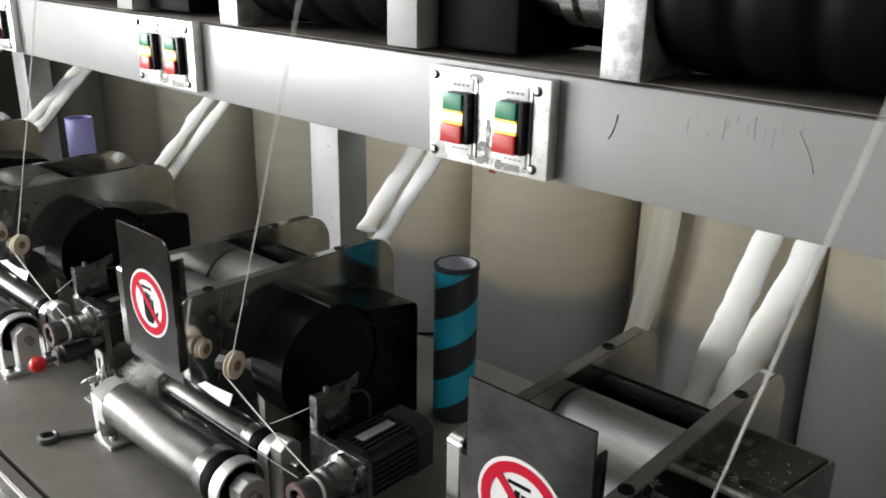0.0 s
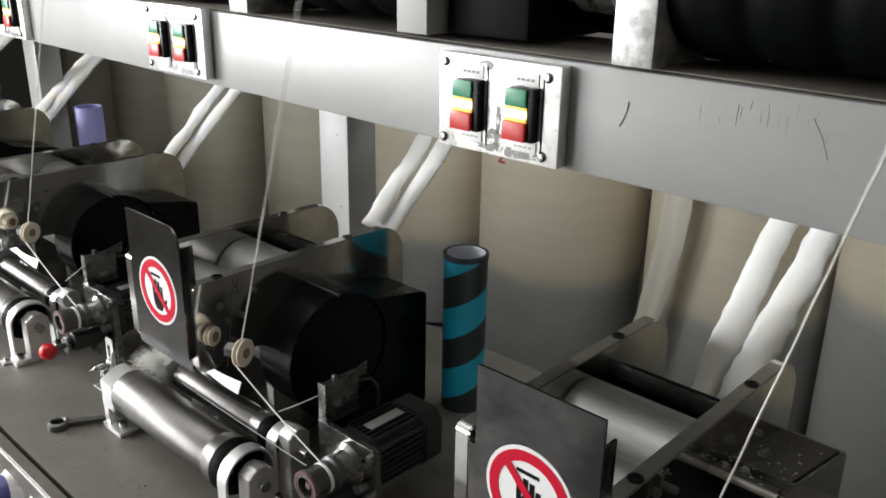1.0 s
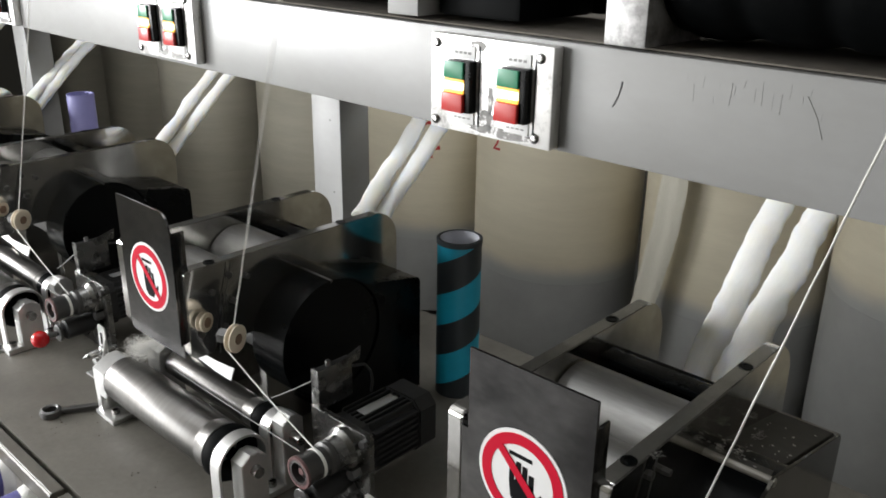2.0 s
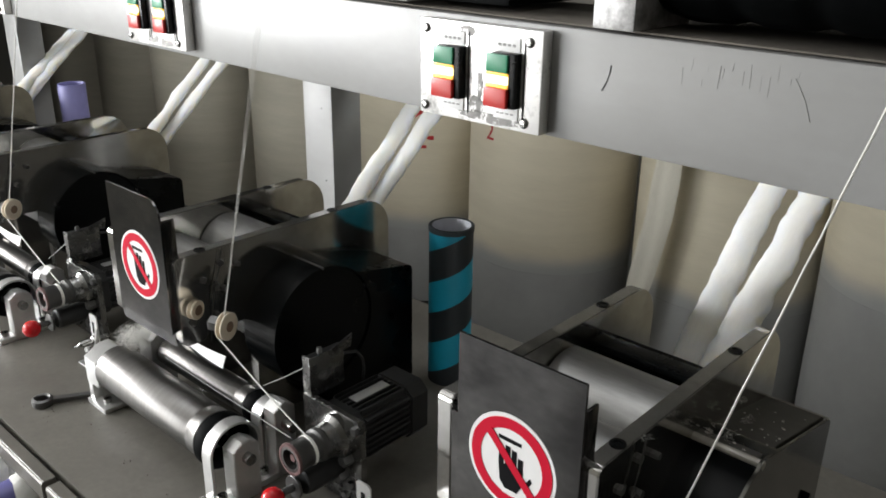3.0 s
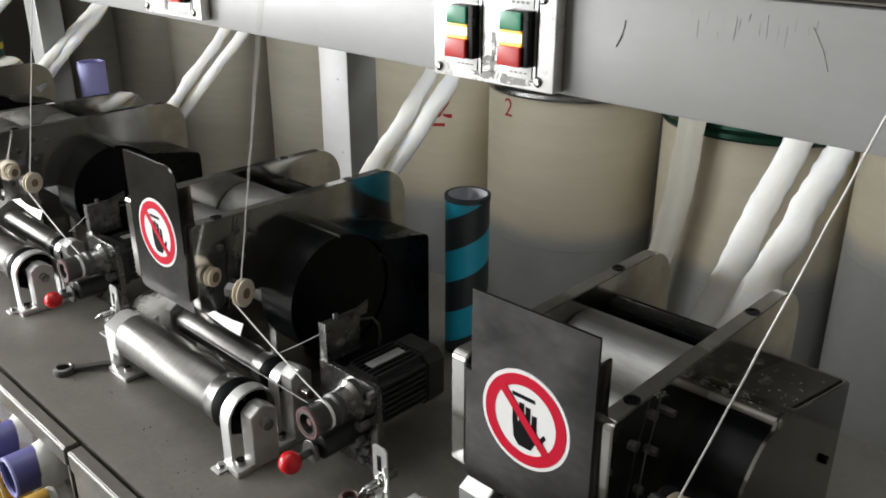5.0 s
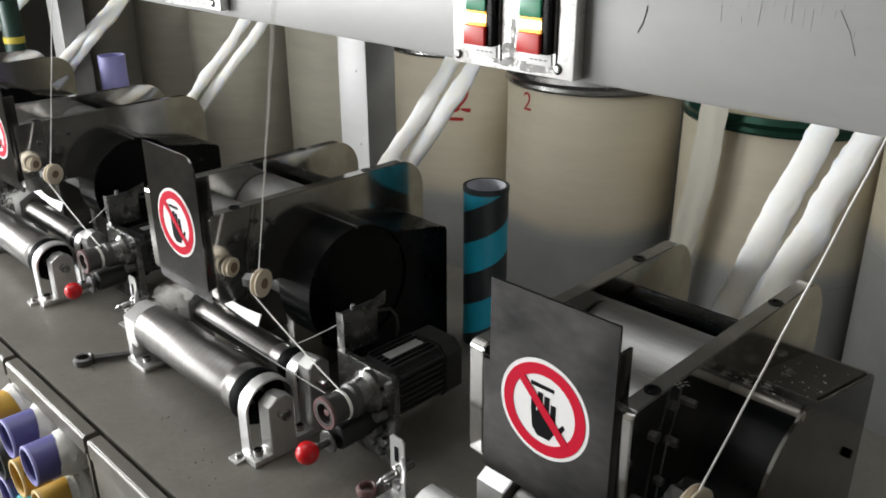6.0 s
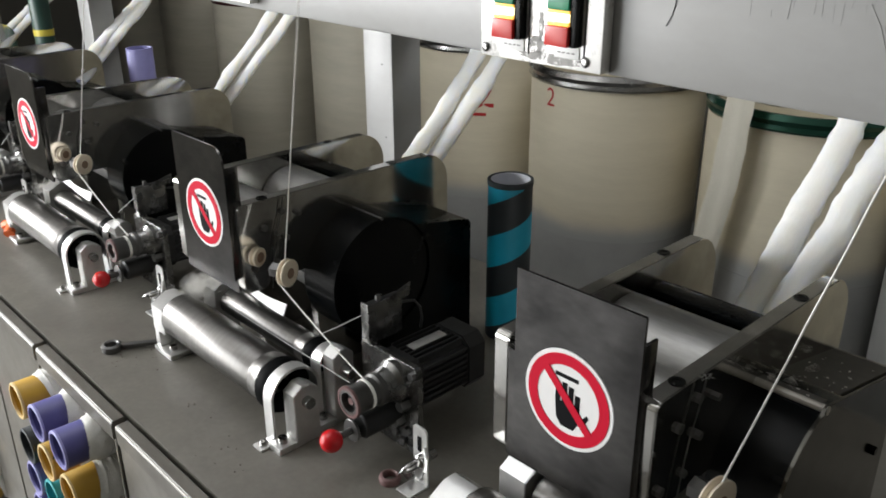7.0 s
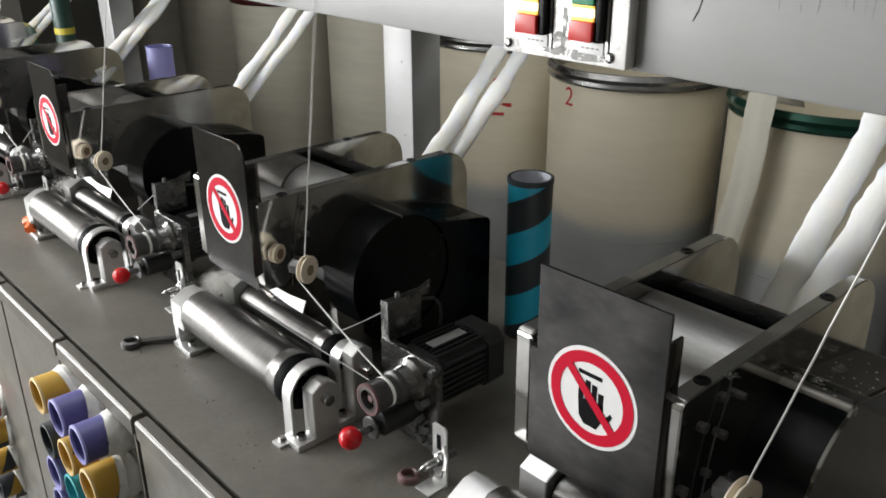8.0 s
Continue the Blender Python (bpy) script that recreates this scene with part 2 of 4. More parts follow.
def rod(r, a, b, axis, u=0.0, v=0.0, edge=0.001, seg=32, bm=None):
    """A cylinder with softened rims, from a to b along an axis; u, v: its place across."""
    o = {"x": (0, u, v), "y": (u, 0, v), "z": (u, v, 0)}[axis]
    e = min(edge, r * 0.4)
    return lathe([(0, a), (r - e, a), (r, a + e), (r, b - e), (r - e, b), (0, b)], o, axis, seg, bm)


def prism(points, axis, a, b, bevel=0.0, bm=None):
    """A flat outline pushed from a to b along an axis; points in the two other axes."""
    own = bmesh.new()

    def at(p, h):
        return {"x": (h, p[0], p[1]), "y": (p[0], h, p[1]), "z": (p[0], p[1], h)}[axis]
    lo = [own.verts.new(at(p, a)) for p in points]
    hi = [own.verts.new(at(p, b)) for p in points]
    own.faces.new(lo)
    own.faces.new(list(reversed(hi)))
    for i in range(len(points)):
        j = (i + 1) % len(points)
        own.faces.new((lo[i], lo[j], hi[j], hi[i]))
    bmesh.ops.recalc_face_normals(own, faces=own.faces)
    if bevel:
        rim = [e for e in own.edges if len(e.link_faces) == 2 and any(len(f.verts) == len(points) and len(points) > 4 for f in e.link_faces)] if len(points) > 4 else list(own.edges)
        bmesh.ops.bevel(own, geom=rim, offset=bevel, segments=2, affect="EDGES")
    return merge(bm, own)


def arc(cx, cy, r, a0, a1, n=10):
    return [(cx + r * math.cos(radians(a0 + (a1 - a0) * i / n)), cy + r * math.sin(radians(a0 + (a1 - a0) * i / n))) for i in range(n + 1)]


def tube_along(points, r, seg=8, bm=None, radii=None, squash=1.0):
    """A round bar along a line of points."""
    own = bmesh.new()
    pts = [Vector(p) for p in points]
    rings = []
    for i, p in enumerate(pts):
        d = (pts[min(i + 1, len(pts) - 1)] - pts[max(i - 1, 0)]).normalized()
        side = d.cross(Vector((0, 0, 1)) if abs(d.z) < 0.95 else Vector((1, 0, 0))).normalized()
        up = side.cross(d)
        q = radii[i] if radii else r
        rings.append([own.verts.new(p + (side * math.cos(2 * math.pi * k / seg) + up * squash * math.sin(2 * math.pi * k / seg)) * q) for k in range(seg)])
    for a, b in zip(rings, rings[1:]):
        for k in range(seg):
            own.faces.new((a[k], a[(k + 1) % seg], b[(k + 1) % seg], b[k]))
    own.faces.new(rings[0])
    own.faces.new(list(reversed(rings[-1])))
    return merge(bm, own)


def hexbolt(x, y, z, axis, r, h, bm=None):
    o = {"x": (x, y, z), "y": (x, y, z), "z": (x, y, z)}[axis]
    return lathe([(0, 0), (r, 0), (r, h * 0.8), (r * 0.86, h), (0, h)], o, axis, 6, bm)


def socket(x, y, z, axis, r, h, bm=None):
    """A cap screw with its socket."""
    return lathe([(r, 0), (r, h), (r * 0.55, h), (r * 0.55, h * 0.4), (0, h * 0.4)], (x, y, z), axis, 14, bm)


# ---------------------------------------------------------------- room
X0, X1, Y0, Y1, H = -3.4, 2.6, -2.7, 3.0, 3.3
XB, YJ = -5.4, 0.62          # the bay behind the beam reaches further
tagged(finish("floor", box(XB - 0.2, X1 + 0.2, Y0 - 0.2, Y1 + 0.2, -0.1, 0, 0), FLOOR), "worn grey painted concrete workshop floor", "floor", kind="structure")
# the rear opening is added only to let the fill lamp through
roof = None
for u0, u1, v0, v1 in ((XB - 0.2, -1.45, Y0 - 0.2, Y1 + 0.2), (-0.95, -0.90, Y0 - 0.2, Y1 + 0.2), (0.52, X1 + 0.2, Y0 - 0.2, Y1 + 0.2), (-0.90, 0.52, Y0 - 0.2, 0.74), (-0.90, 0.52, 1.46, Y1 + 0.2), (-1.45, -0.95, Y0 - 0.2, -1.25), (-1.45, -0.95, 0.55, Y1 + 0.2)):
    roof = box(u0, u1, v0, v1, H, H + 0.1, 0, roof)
tagged(finish("ceiling", roof, CEIL), "plain pale workshop ceiling with a roof light and an added lamp opening", "ceiling", kind="structure")
tagged(finish("wall_back", box(XB, X1, Y1, Y1 + 0.15, 0, H, 0), WALL), "olive grey painted wall behind the cans", "wall", kind="structure")
tagged(finish("wall_right", box(X1, X1 + 0.15, Y0, Y1, 0, H, 0), WALL), "plain olive grey painted side wall", "wall", kind="structure")


def wall_with_opening(name, axis, at, a0, a1, w0, w1, s0, s1):
    bm = None
    for u0, u1, z0, z1 in ((a0, w0, 0, H), (w1, a1, 0, H), (w0, w1, 0, s0), (w0, w1, s1, H)):
        if axis == "y":
            bm = box(u0, u1, at - 0.15, at, z0, z1, 0, bm)
        else:
            bm = box(at - 0.15, at, u0, u1, z0, z1, 0, bm)
    return tagged(finish(name, bm, WALL), "olive grey painted wall with a window opening", "wall", kind="structure")


wall_with_opening("wall_front", "y", Y0, X0, X1, -3.2, -1.5, 0.25, 2.15)
wall_with_opening("wall_left", "x", X0, Y0, YJ, -2.55, -1.05, 1.05, 2.45)
tagged(finish("wall_jog", box(XB - 0.15, X0 - 0.15, YJ - 0.15, YJ, 0, H, 0), WALL), "plain olive grey painted wall beside the cans", "wall", kind="structure")
tagged(finish("wall_far", box(XB - 0.15, XB, YJ, Y1, 0, H, 0), WALL), "plain olive grey painted end wall", "wall", kind="structure")

# ---------------------------------------------------------------- table
FRONT = -0.178
table = thing("machine_table", "long grey painted steel machine table, dusty and stained", "table", kind="structure")
part("table_top", box(-3.38, 1.3, -0.150, 0.61, TOP - 0.025, TOP, 0.003), TABLE, table)
part("table_base", box(-3.38, 1.3, -0.10, 0.54, 0.08, TOP - 0.025, 0), TABLE, table)
BAY = 0.3065
for i in range(-9, 6):
    xa = -0.5945 + i * BAY
    lip = thing("front_panel", "grey painted steel front panel with a folded top lip", "panel", pose(xa + 0.006, 0, 0), "front panels")
    w = BAY - 0.012
    part("lip", prism([(FRONT, TOP - 0.03), (FRONT, TOP - 0.004), (FRONT + 0.004, TOP), (FRONT + 0.020, TOP), (FRONT + 0.022, TOP - 0.03)], "x", 0, w, 0.001), TABLE, lip)
    # pale strip gives the lip's wear and its highlight in one colour
    part("worn_shine_edge", tube_along([(0.001, FRONT + 0.0022, TOP - 0.0022), (w / 2, FRONT + 0.0022, TOP - 0.0022), (w - 0.001, FRONT + 0.0022, TOP - 0.0022)], 0.0016, 6), WORNSHINE, lip, "worn edge with its highlight painted in")
    if (i + 1) % 3 != 0:
        part("sheet", box(0.118 if i == -3 else 0, w, FRONT + 0.003, FRONT + 0.012, 0.1, TOP - 0.03, 0.002), TABLE, lip)
    else:
        part("side_sheet", box(0, 0.006, FRONT + 0.003, FRONT + 0.07, 0.1, TOP - 0.03, 0), TABLE, lip)
        part("side_sheet", box(w - 0.006, w, FRONT + 0.003, FRONT + 0.07, 0.1, TOP - 0.03, 0), TABLE, lip)

# ---------------------------------------------------------------- beam
YB = 0.183
beam = thing("overhead_beam", "light grey painted steel box beam with scuffs", "beam", pose(-0.6, 0, 1.3825, 0, 0.5, 0) @ pose(0.6, 0, -1.3825), kind="structure")
part("beam_box", box(-1.395, 1.4, YB, 0.52, 1.327, 1.438, 0.004), BEAM, beam)
part("beam_box", box(-3.38, -1.402, YB + 0.002, 0.52, 1.327, 1.440, 0.004), BEAM, beam)
part("dust_layer", box(-3.37, 1.39, YB + 0.005, 0.51, 1.4395, 1.4415, 0.0008), DUST, beam, "brown dust on the beam's top")
for xp in (-2.115, -0.785, 0.545):
    post = thing("beam_post", "grey painted square steel post under the beam", "post", pose(xp, 0.45, 0), "beam posts")
    part("column", box(0, 0.080, 0, 0.07, 0.06, 1.330, 0.004), BEAM, post)
    part("foot_plate", box(-0.03, 0.11, -0.02, 0.09, 0, 0.06, 0.002), BEAM, post)
    for sx, sz in ((0.0527, 1.2051), (0.0583, 1.0704)):
        part("paint_chip", rod(0.0018, -0.0004, 0.001, "y", sx, sz, 0.0002, 9), INK, post, "small dark paint chip")
mark = tube_along([(0.022, YB - 0.0003, 1.408), (0.0215, YB - 0.0003, 1.402), (0.019, YB - 0.0003, 1.393), (0.014, YB - 0.0003, 1.383)], 0.0006, 5)
part("pen_mark", mark, INK, beam, "dark pen stroke")
part("scuff", tube_along([(0.195, YB, 1.420), (0.2055, YB, 1.4035), (0.212, YB, 1.387)], 0.0005, 4), SMUDGE, beam, "faint dark scuff")
rng = random.Random(12)
for k in range(16):
    xa, za = 0.088 + 0.008 * k + rng.uniform(-0.003, 0.003), rng.triangular(1.400, 1.432, 1.429)
    dx, dz = rng.uniform(-0.0012, 0.0008), rng.uniform(0.004, 0.020)
    part("smudge", tube_along([(xa, YB + 0.0002, za), (xa + dx * 0.4, YB + 0.0002, za - dz / 2), (xa + dx, YB + 0.0002, za - dz)], rng.uniform(0.0003, 0.0006), 4), SMUDGE, beam, "faint grey rub mark")


def control_panel(m):
    p = thing("control_panel", "polished steel panel with two lit green and red push buttons", "control panel", m, "control panels")
    part("plate", box(-0.083, 0.083, -0.016, -0.0005, -0.052, 0.052, 0.0015), PANEL, p)
    for sx, sz in ((-0.074, 0.042), (0.067, 0.0395), (0.064, -0.042), (-0.075, -0.0425)):
        part("screw", lathe([(0.0055, 0), (0.0055, -0.0012), (0.0035, -0.0032), (0, -0.0038)], (sx, -0.016, sz), "y", 14), CHROME, p)
    rng = random.Random(3)
    # dark ragged patches at the panel's lower edge, middle and top
    for gx, gz, gw, gh in ((0.020, -0.0435, 0.046, 0.0065), (0.000, -0.032, 0.012, 0.010), (-0.014, 0.0435, 0.012, 0.0055), (0.004, -0.012, 0.004, 0.018)):
        out = []
        for q in range(22):
            a, k = 2 * math.pi * q / 22, rng.uniform(0.72, 1.08)
            out.append((gx + gw * k * math.cos(a), gz + gh * k * math.sin(a)))
        part("dark_patch", prism(out, "y", -0.0164, -0.0158), DARKPATCH, p, "dark irregular patch")
    for bx in (-0.034, 0.040):
        sw = part("switch_body", box(bx - 0.015, bx + 0.018, -0.027, -0.0155, -0.028, 0.028, 0.002), BLACK, p, "black switch body")
        part("green_button", box(bx - 0.018, bx + 0.010, -0.030, -0.0268, 0.008, 0.0265, 0.0015), SWGREEN, sw, "green button")
        part("lamp_button", box(bx - 0.018, bx + 0.010, -0.0297, -0.0268, -0.0035, 0.0052, 0.001), SWGLOW, sw, "glowing yellow white button")
        for za, zb in ((0.0053, 0.0079), (-0.0072, -0.0036)):
            part("lamp_edge", box(bx - 0.018, bx + 0.010, -0.0297, -0.0268, za, zb, 0.0006), SWAMBER, sw, "amber glowing edge")
        part("red_button", box(bx - 0.019, bx + 0.011, -0.032, -0.0268, -0.0275, -0.0073, 0.0018), SWRED, sw, "red button")
        for z0, z1 in ((0.0285, 0.042), (-0.041, -0.0285)):
            lb = part("label_plate", box(bx - 0.016, bx + 0.016, -0.0175, -0.0155, z0, z1, 0.0004), LABEL, p, "white label with unreadable print")
            for k in range(4):
                xx = bx - 0.012 + k * 0.0062
                part("print_bar", box(xx, xx + 0.004, -0.0179, -0.0174, z0 + 0.005, z1 - 0.006, 0), GREYYARN, lb)
        part("wire_slot", box(bx + 0.0212, bx + 0.0222, -0.0172, -0.0155, -0.043, 0.043, 0), INK, p)
    return p


panel = control_panel(pose(-0.129, YB, 1.377))
copy_thing(panel, pose(-0.780, YB, 1.390))
copy_thing(panel, pose(-1.440, YB + 0.002, 1.390))
copy_thing(panel, pose(0.525, YB, 1.377))


def winder(m):
    """Winding head above the beam: black roll between two steel cheeks, drive and shaft boss."""
    w = thing("winding_head", "black rubber winding roll between steel cheeks on the beam", "winding head", m, "winding heads")
    part("cheek", box(0, 0.044, -0.008, 0.10, 0.002, 0.20, 0.002), CHEEK, w, "scuffed grey steel cheek")
    part("cheek", box(0.344, 0.393, -0.008, 0.10, 0.002, 0.20, 0.002), BEAM, w, "pale painted cheek")
    wave = [(0, 0.047), (0.070, 0.047)] + [(0.0755 - 0.0045 * (0.5 + 0.5 * math.cos(2 * math.pi * q / 15)) ** 3, 0.050 + 0.289 * q / 60 * 1.0) for q in range(61)] + [(0.070, 0.342), (0, 0.342)]
    part("roll", lathe(wave, (0, 0.070, 0.0835), "x", 56), RUBBER, w, "black rubber roll with shallow waves")
    part("drive_box", box(0.398, 0.515, 0.02, 0.16, 0.003, 0.20, 0.006), RUBBER, w, "black drive box")
    part("shaft_boss", lathe([(0, 0.515), (0.030, 0.515), (0.034, 0.555), (0.040, 0.557), (0.040, 0.572), (0.033, 0.574), (0.033, 0.580), (0.041, 0.582), (0.041, 0.604), (0.034, 0.608), (0.034, 0.616), (0, 0.616)], (0, 0.07, 0.075), "x", 32), CHROME, w, "bright turned shaft boss")
    part("cover_plate", box(-0.02, 0.6, 0.17, 0.18, 0.003, 0.24, 0.002), RUBBER, w)
    return w


head = winder(pose(0.003, YB, 1.434))
for xw in (-0.634, -1.275, -1.93):
    copy_thing(head, pose(xw, YB, 1.434 - (xw - 0.1) * 0.0087))

# ---------------------------------------------------------------- sliver cans
CR = 0.310          # a can's radius


def sliver_can(x, y, rim, h, dull, foot):
    c = thing("sliver_can", "tall dull grey plastic sliver can with a maroon rim" if dull else "tall cream plastic sliver can turning grey lower down with metal rim", "can", pose(x, y, 0), "sliver cans")
    r = CR
    low = foot - 0.06
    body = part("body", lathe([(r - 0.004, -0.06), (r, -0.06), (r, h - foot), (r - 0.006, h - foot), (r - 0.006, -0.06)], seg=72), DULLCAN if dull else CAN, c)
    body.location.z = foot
    part("foot_shell", lathe([(0, 0.02), (r - 0.006, 0.02), (r - 0.003, 0.03), (r - 0.001, 0.20), (r - 0.0004, low - 0.0006), (r - 0.007, low - 0.0006), (r - 0.007, 0.06), (0, 0.06)], seg=72), DULLCAN if dull else CANBASE, c, "dull lower shell" if dull else "grey lower shell")
    part("rim", lathe([(r - 0.006, h - 0.017), (r + 0.004, h - 0.017), (r + 0.010, h - 0.009), (r + 0.006, h + 0.003), (r + 0.012, h + 0.017), (r + 0.004, h + 0.034), (r - 0.006, h + 0.034)], seg=72, closed=True), rim, c, "maroon rim" if dull else "shiny metal rim")
    part("fibre_coil", lathe([(0.08, h - 0.36), (0.15, h - 0.30), (0.22, h - 0.30), (r - 0.01, h - 0.36)], seg=36), SLIVER, c, "coiled white fibre")
    return c


# place, rim height and foot height of each can
cans = [sliver_can(x, y, MAROON, h, True, 0.40) for x, y, h in ((-4.75, 1.99, 0.99), (-4.11, 2.00, 0.99), (-3.47, 1.98, 0.985), (-2.67, 2.02, 1.20))]
# last two cans are unseen, added low-footed so the plates reflect cream
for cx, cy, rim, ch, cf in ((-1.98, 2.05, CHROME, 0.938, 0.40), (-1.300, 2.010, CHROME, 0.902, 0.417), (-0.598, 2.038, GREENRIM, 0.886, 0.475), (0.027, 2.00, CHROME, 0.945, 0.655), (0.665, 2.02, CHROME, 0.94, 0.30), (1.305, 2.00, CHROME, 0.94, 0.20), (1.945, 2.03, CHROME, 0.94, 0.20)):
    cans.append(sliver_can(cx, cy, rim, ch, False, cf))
# ---------------------------------------------------------------- one spinning station


def side_outline():
    """Side plate: cut away above the rollers, with a large round at its upper back."""
    return ([(0.0062, 0.180), (0.012, 0.171), (0.040, 0.171), (0.050, 0.180), (0.115, 0.180), (0.125, 0.170), (0.125, 0.0), (0.40, 0.0)]
            + arc(0.35, 0.253, 0.05, 0, 90, 10) + arc(0.014, 0.295, 0.008, 90, 180, 4))


def drafting_head(cut):
    d = thing("drafting_head", "polished steel fibre drafting head with black drive housing and no-touch sign", "machine head", group="drafting heads")
    for xc in (-0.024, 0.142):
        sp = part("side_plate", prism(side_outline(), "x", xc - 0.009, xc + 0.009, 0.0012), POLISHED, d)
        for yb in (0.050, 0.286):
            part("bolt", socket(xc, yb, 0.3028, "z", 0.0078, 0.0012), BLACK, sp, "black socket screw")
    # guard plate with its sticker
    g = part("guard_plate", prism([(0.0, 0.190), (0.138, 0.190)] + ([(0.138, 0.352), (0.133, 0.370), (0.124, 0.3795), (0.116, 0.382)] if cut else [(0.1375, 0.381), (0.137, 0.382)]) + [(0.0, 0.382)], "y", -0.0015, 0.0015), GUARD, d, "satin steel guard plate")
    part("flange", box(0.1345, 0.1375, 0.002, 0.02, 0.191, 0.355, 0.0004), GUARD, g)
    part("backing_plate", prism([(-0.0145, 0.170), (-0.010, 0.166), (0.128, 0.166), (0.1325, 0.170), (0.1325, 0.29), (-0.0145, 0.29)], "y", 0.0066, 0.0100, 0.0004), GUARD, d, "dull steel backing plate")
    cx, cz = (0.0710, 0.2755) if cut else (0.0655, 0.2715)
    part("sticker", lathe([(0.0, -0.0021), (0.05, -0.0021), (0.0502, -0.0016)], (cx, 0, cz), "y", 56), SIGNWHITE, g, "round white sticker")
    part("red_ring", lathe([(0.0352, -0.0021), (0.0352, -0.0026), (0.0462, -0.0026), (0.0462, -0.0021)], (cx, 0, cz), "y", 56), SIGNRED, g, "red prohibition ring")
    s = math.sin(radians(45))
    bar = [(cx + (-u * s + v * s), cz + (u * s + v * s)) for u, v in ((-0.037, -0.0042), (0.037, -0.0042), (0.037, 0.0042), (-0.037, 0.0042))]
    part("red_bar", prism(bar, "y", -0.0030, -0.0024), SIGNRED, g, "red diagonal bar")
    shapes = [prism([(cx - 0.014, cz - 0.004), (cx - 0.012, cz - 0.022), (cx - 0.006, cz - 0.029), (cx + 0.008, cz - 0.029), (cx + 0.014, cz - 0.018), (cx + 0.014, cz - 0.002)], "y", -0.0024, -0.002)]
    for k in range(4):
        shapes.append(box(cx - 0.0140 + k * 0.0073, cx - 0.0082 + k * 0.0073, -0.0024, -0.002, cz - 0.004, cz + (0.012, 0.017, 0.015, 0.009)[k], 0))
    shapes.append(prism([(cx + 0.013, cz - 0.017), (cx + 0.022, cz - 0.006), (cx + 0.0245, cz - 0.009), (cx + 0.016, cz - 0.024)], "y", -0.0024, -0.002))
    shapes.append(box(cx - 0.015, cx + 0.011, -0.0024, -0.002, cz + 0.0215, cz + 0.0255, 0))
    for bm in shapes:
        part("pictogram_block", bm, SIGNBLACK, g, "plain black block")
    # drums between the plates
    part("drum", rod(0.055, -0.014, 0.132, "x", 0.195, 0.228, 0.002, 48), DRUM, d, "dull steel drum")
    part("lower_drum", rod(0.045, -0.014, 0.132, "x", 0.098, 0.228, 0.002, 40), DRUM, d, "dull steel drum")
    part("tray", box(-0.014, 0.132, 0.135, 0.38, 0.13, 0.15, 0.001), DARKSTEEL, d)
    part("scraper_bar", box(-0.012, 0.130, 0.243, 0.272, 0.268, 0.276, 0.002), BLACK, d, "black scraper bar")
    part("back_roller", rod(0.018, -0.014, 0.132, "x", 0.318, 0.232, 0.001, 24), RUBBER, d)
    tie = rod(0.006, -0.02, 0.138, "x", 0.03, 0.285, 0.001, 14)
    part("tie_rod", tie, CHROME, d)
    # drive housing
    rs = 0.0945 if cut else 0.0885
    h = part("housing_shell", lathe([(rs - 0.002, 0.1495), (rs, 0.1495), (rs, 0.222), (rs - 0.002, 0.222)], (0, 0.2, 0.16), "x", 64, closed=True), BLACK, d, "round black drive cover")
    part("housing_end", rod(rs - 0.0021, 0.1495, 0.2185, "x", 0.2, 0.16, 0.002, 56), BLACK if cut else DUSTY, h)
    # the nearest head's fold is pale, its shine put into the colour
    part("folded_edge", tube_along([(0.153, 0.199, 0.2535), (0.19, 0.199, 0.2535), (0.222, 0.199, 0.2535)] if cut else [(0.1495, 0.1875, 0.2485), (0.19, 0.1875, 0.2485), (0.2238, 0.1875, 0.2485)], 0.0024 if cut else 0.0048, 10), DARKSTEEL if cut else WORNSHINE, h, "shiny folded edge")
    part("housing_box", prism([(0.22, 0.0), (0.39, 0.0)] + arc(0.378, 0.192 if cut else 0.197, 0.012, 0, 80, 4) + ([(0.22, 0.234)] if cut else [(0.187, 0.2525), (0.187, 0.240)]), "x", 0.1495, 0.216, 0.0008), BLACK if cut else DUSTY, d, "black sheet drive box")
    if not cut:
        # pale strip paints the highlight on the box's rear edge
        part("rear_highlight", tube_along([(0.1497, 0.3845, 0.2075), (0.19, 0.3845, 0.2075), (0.2228, 0.3845, 0.2075)], 0.0014, 6), WORNSHINE, d, "pale painted highlight along the rear edge")
        part("end_plate", prism([(0.389, 0.001)] + arc(0.377, 0.1975, 0.0125, 0, 80, 4) + [(0.187, 0.2535), (0.183, 0.2520)] + [(0.2 - 0.0896 * math.sin(q), 0.16 + 0.0896 * math.cos(q)) for q in np.linspace(0.24, 2.2, 22)] + [(0.18, 0.001)], "x", 0.2195, 0.2232, 0.0006), ENDPLATE, d, "dull reflecting steel end plate")
    part("box_bolt", hexbolt(0.216 if cut else 0.223, 0.345, 0.125, "x", 0.006, 0.006), BLACK, d)
    # guide pulleys
    for px, py, pz, r in ((0.2085, 0.040, 0.214, 0.0195), (0.157, 0.026, 0.226, 0.0138)) if cut else ((0.1975, 0.040, 0.214, 0.0215),):
        pu = part("guide_pulley", lathe([(0.006, -0.0055), (r * 0.92, -0.0055), (r, -0.0045), (r, -0.003), (r * 0.74, -0.001), (r * 0.74, 0.001), (r, 0.003), (r, 0.0045), (r * 0.92, 0.0055), (0.006, 0.0055)], (0, 0, 0), "x", 36, closed=True), CERAMIC, d, "cream ceramic yarn guide pulley")
        pu.matrix_basis = pose(px, py, pz, 0, 0, 20 if cut else -8)
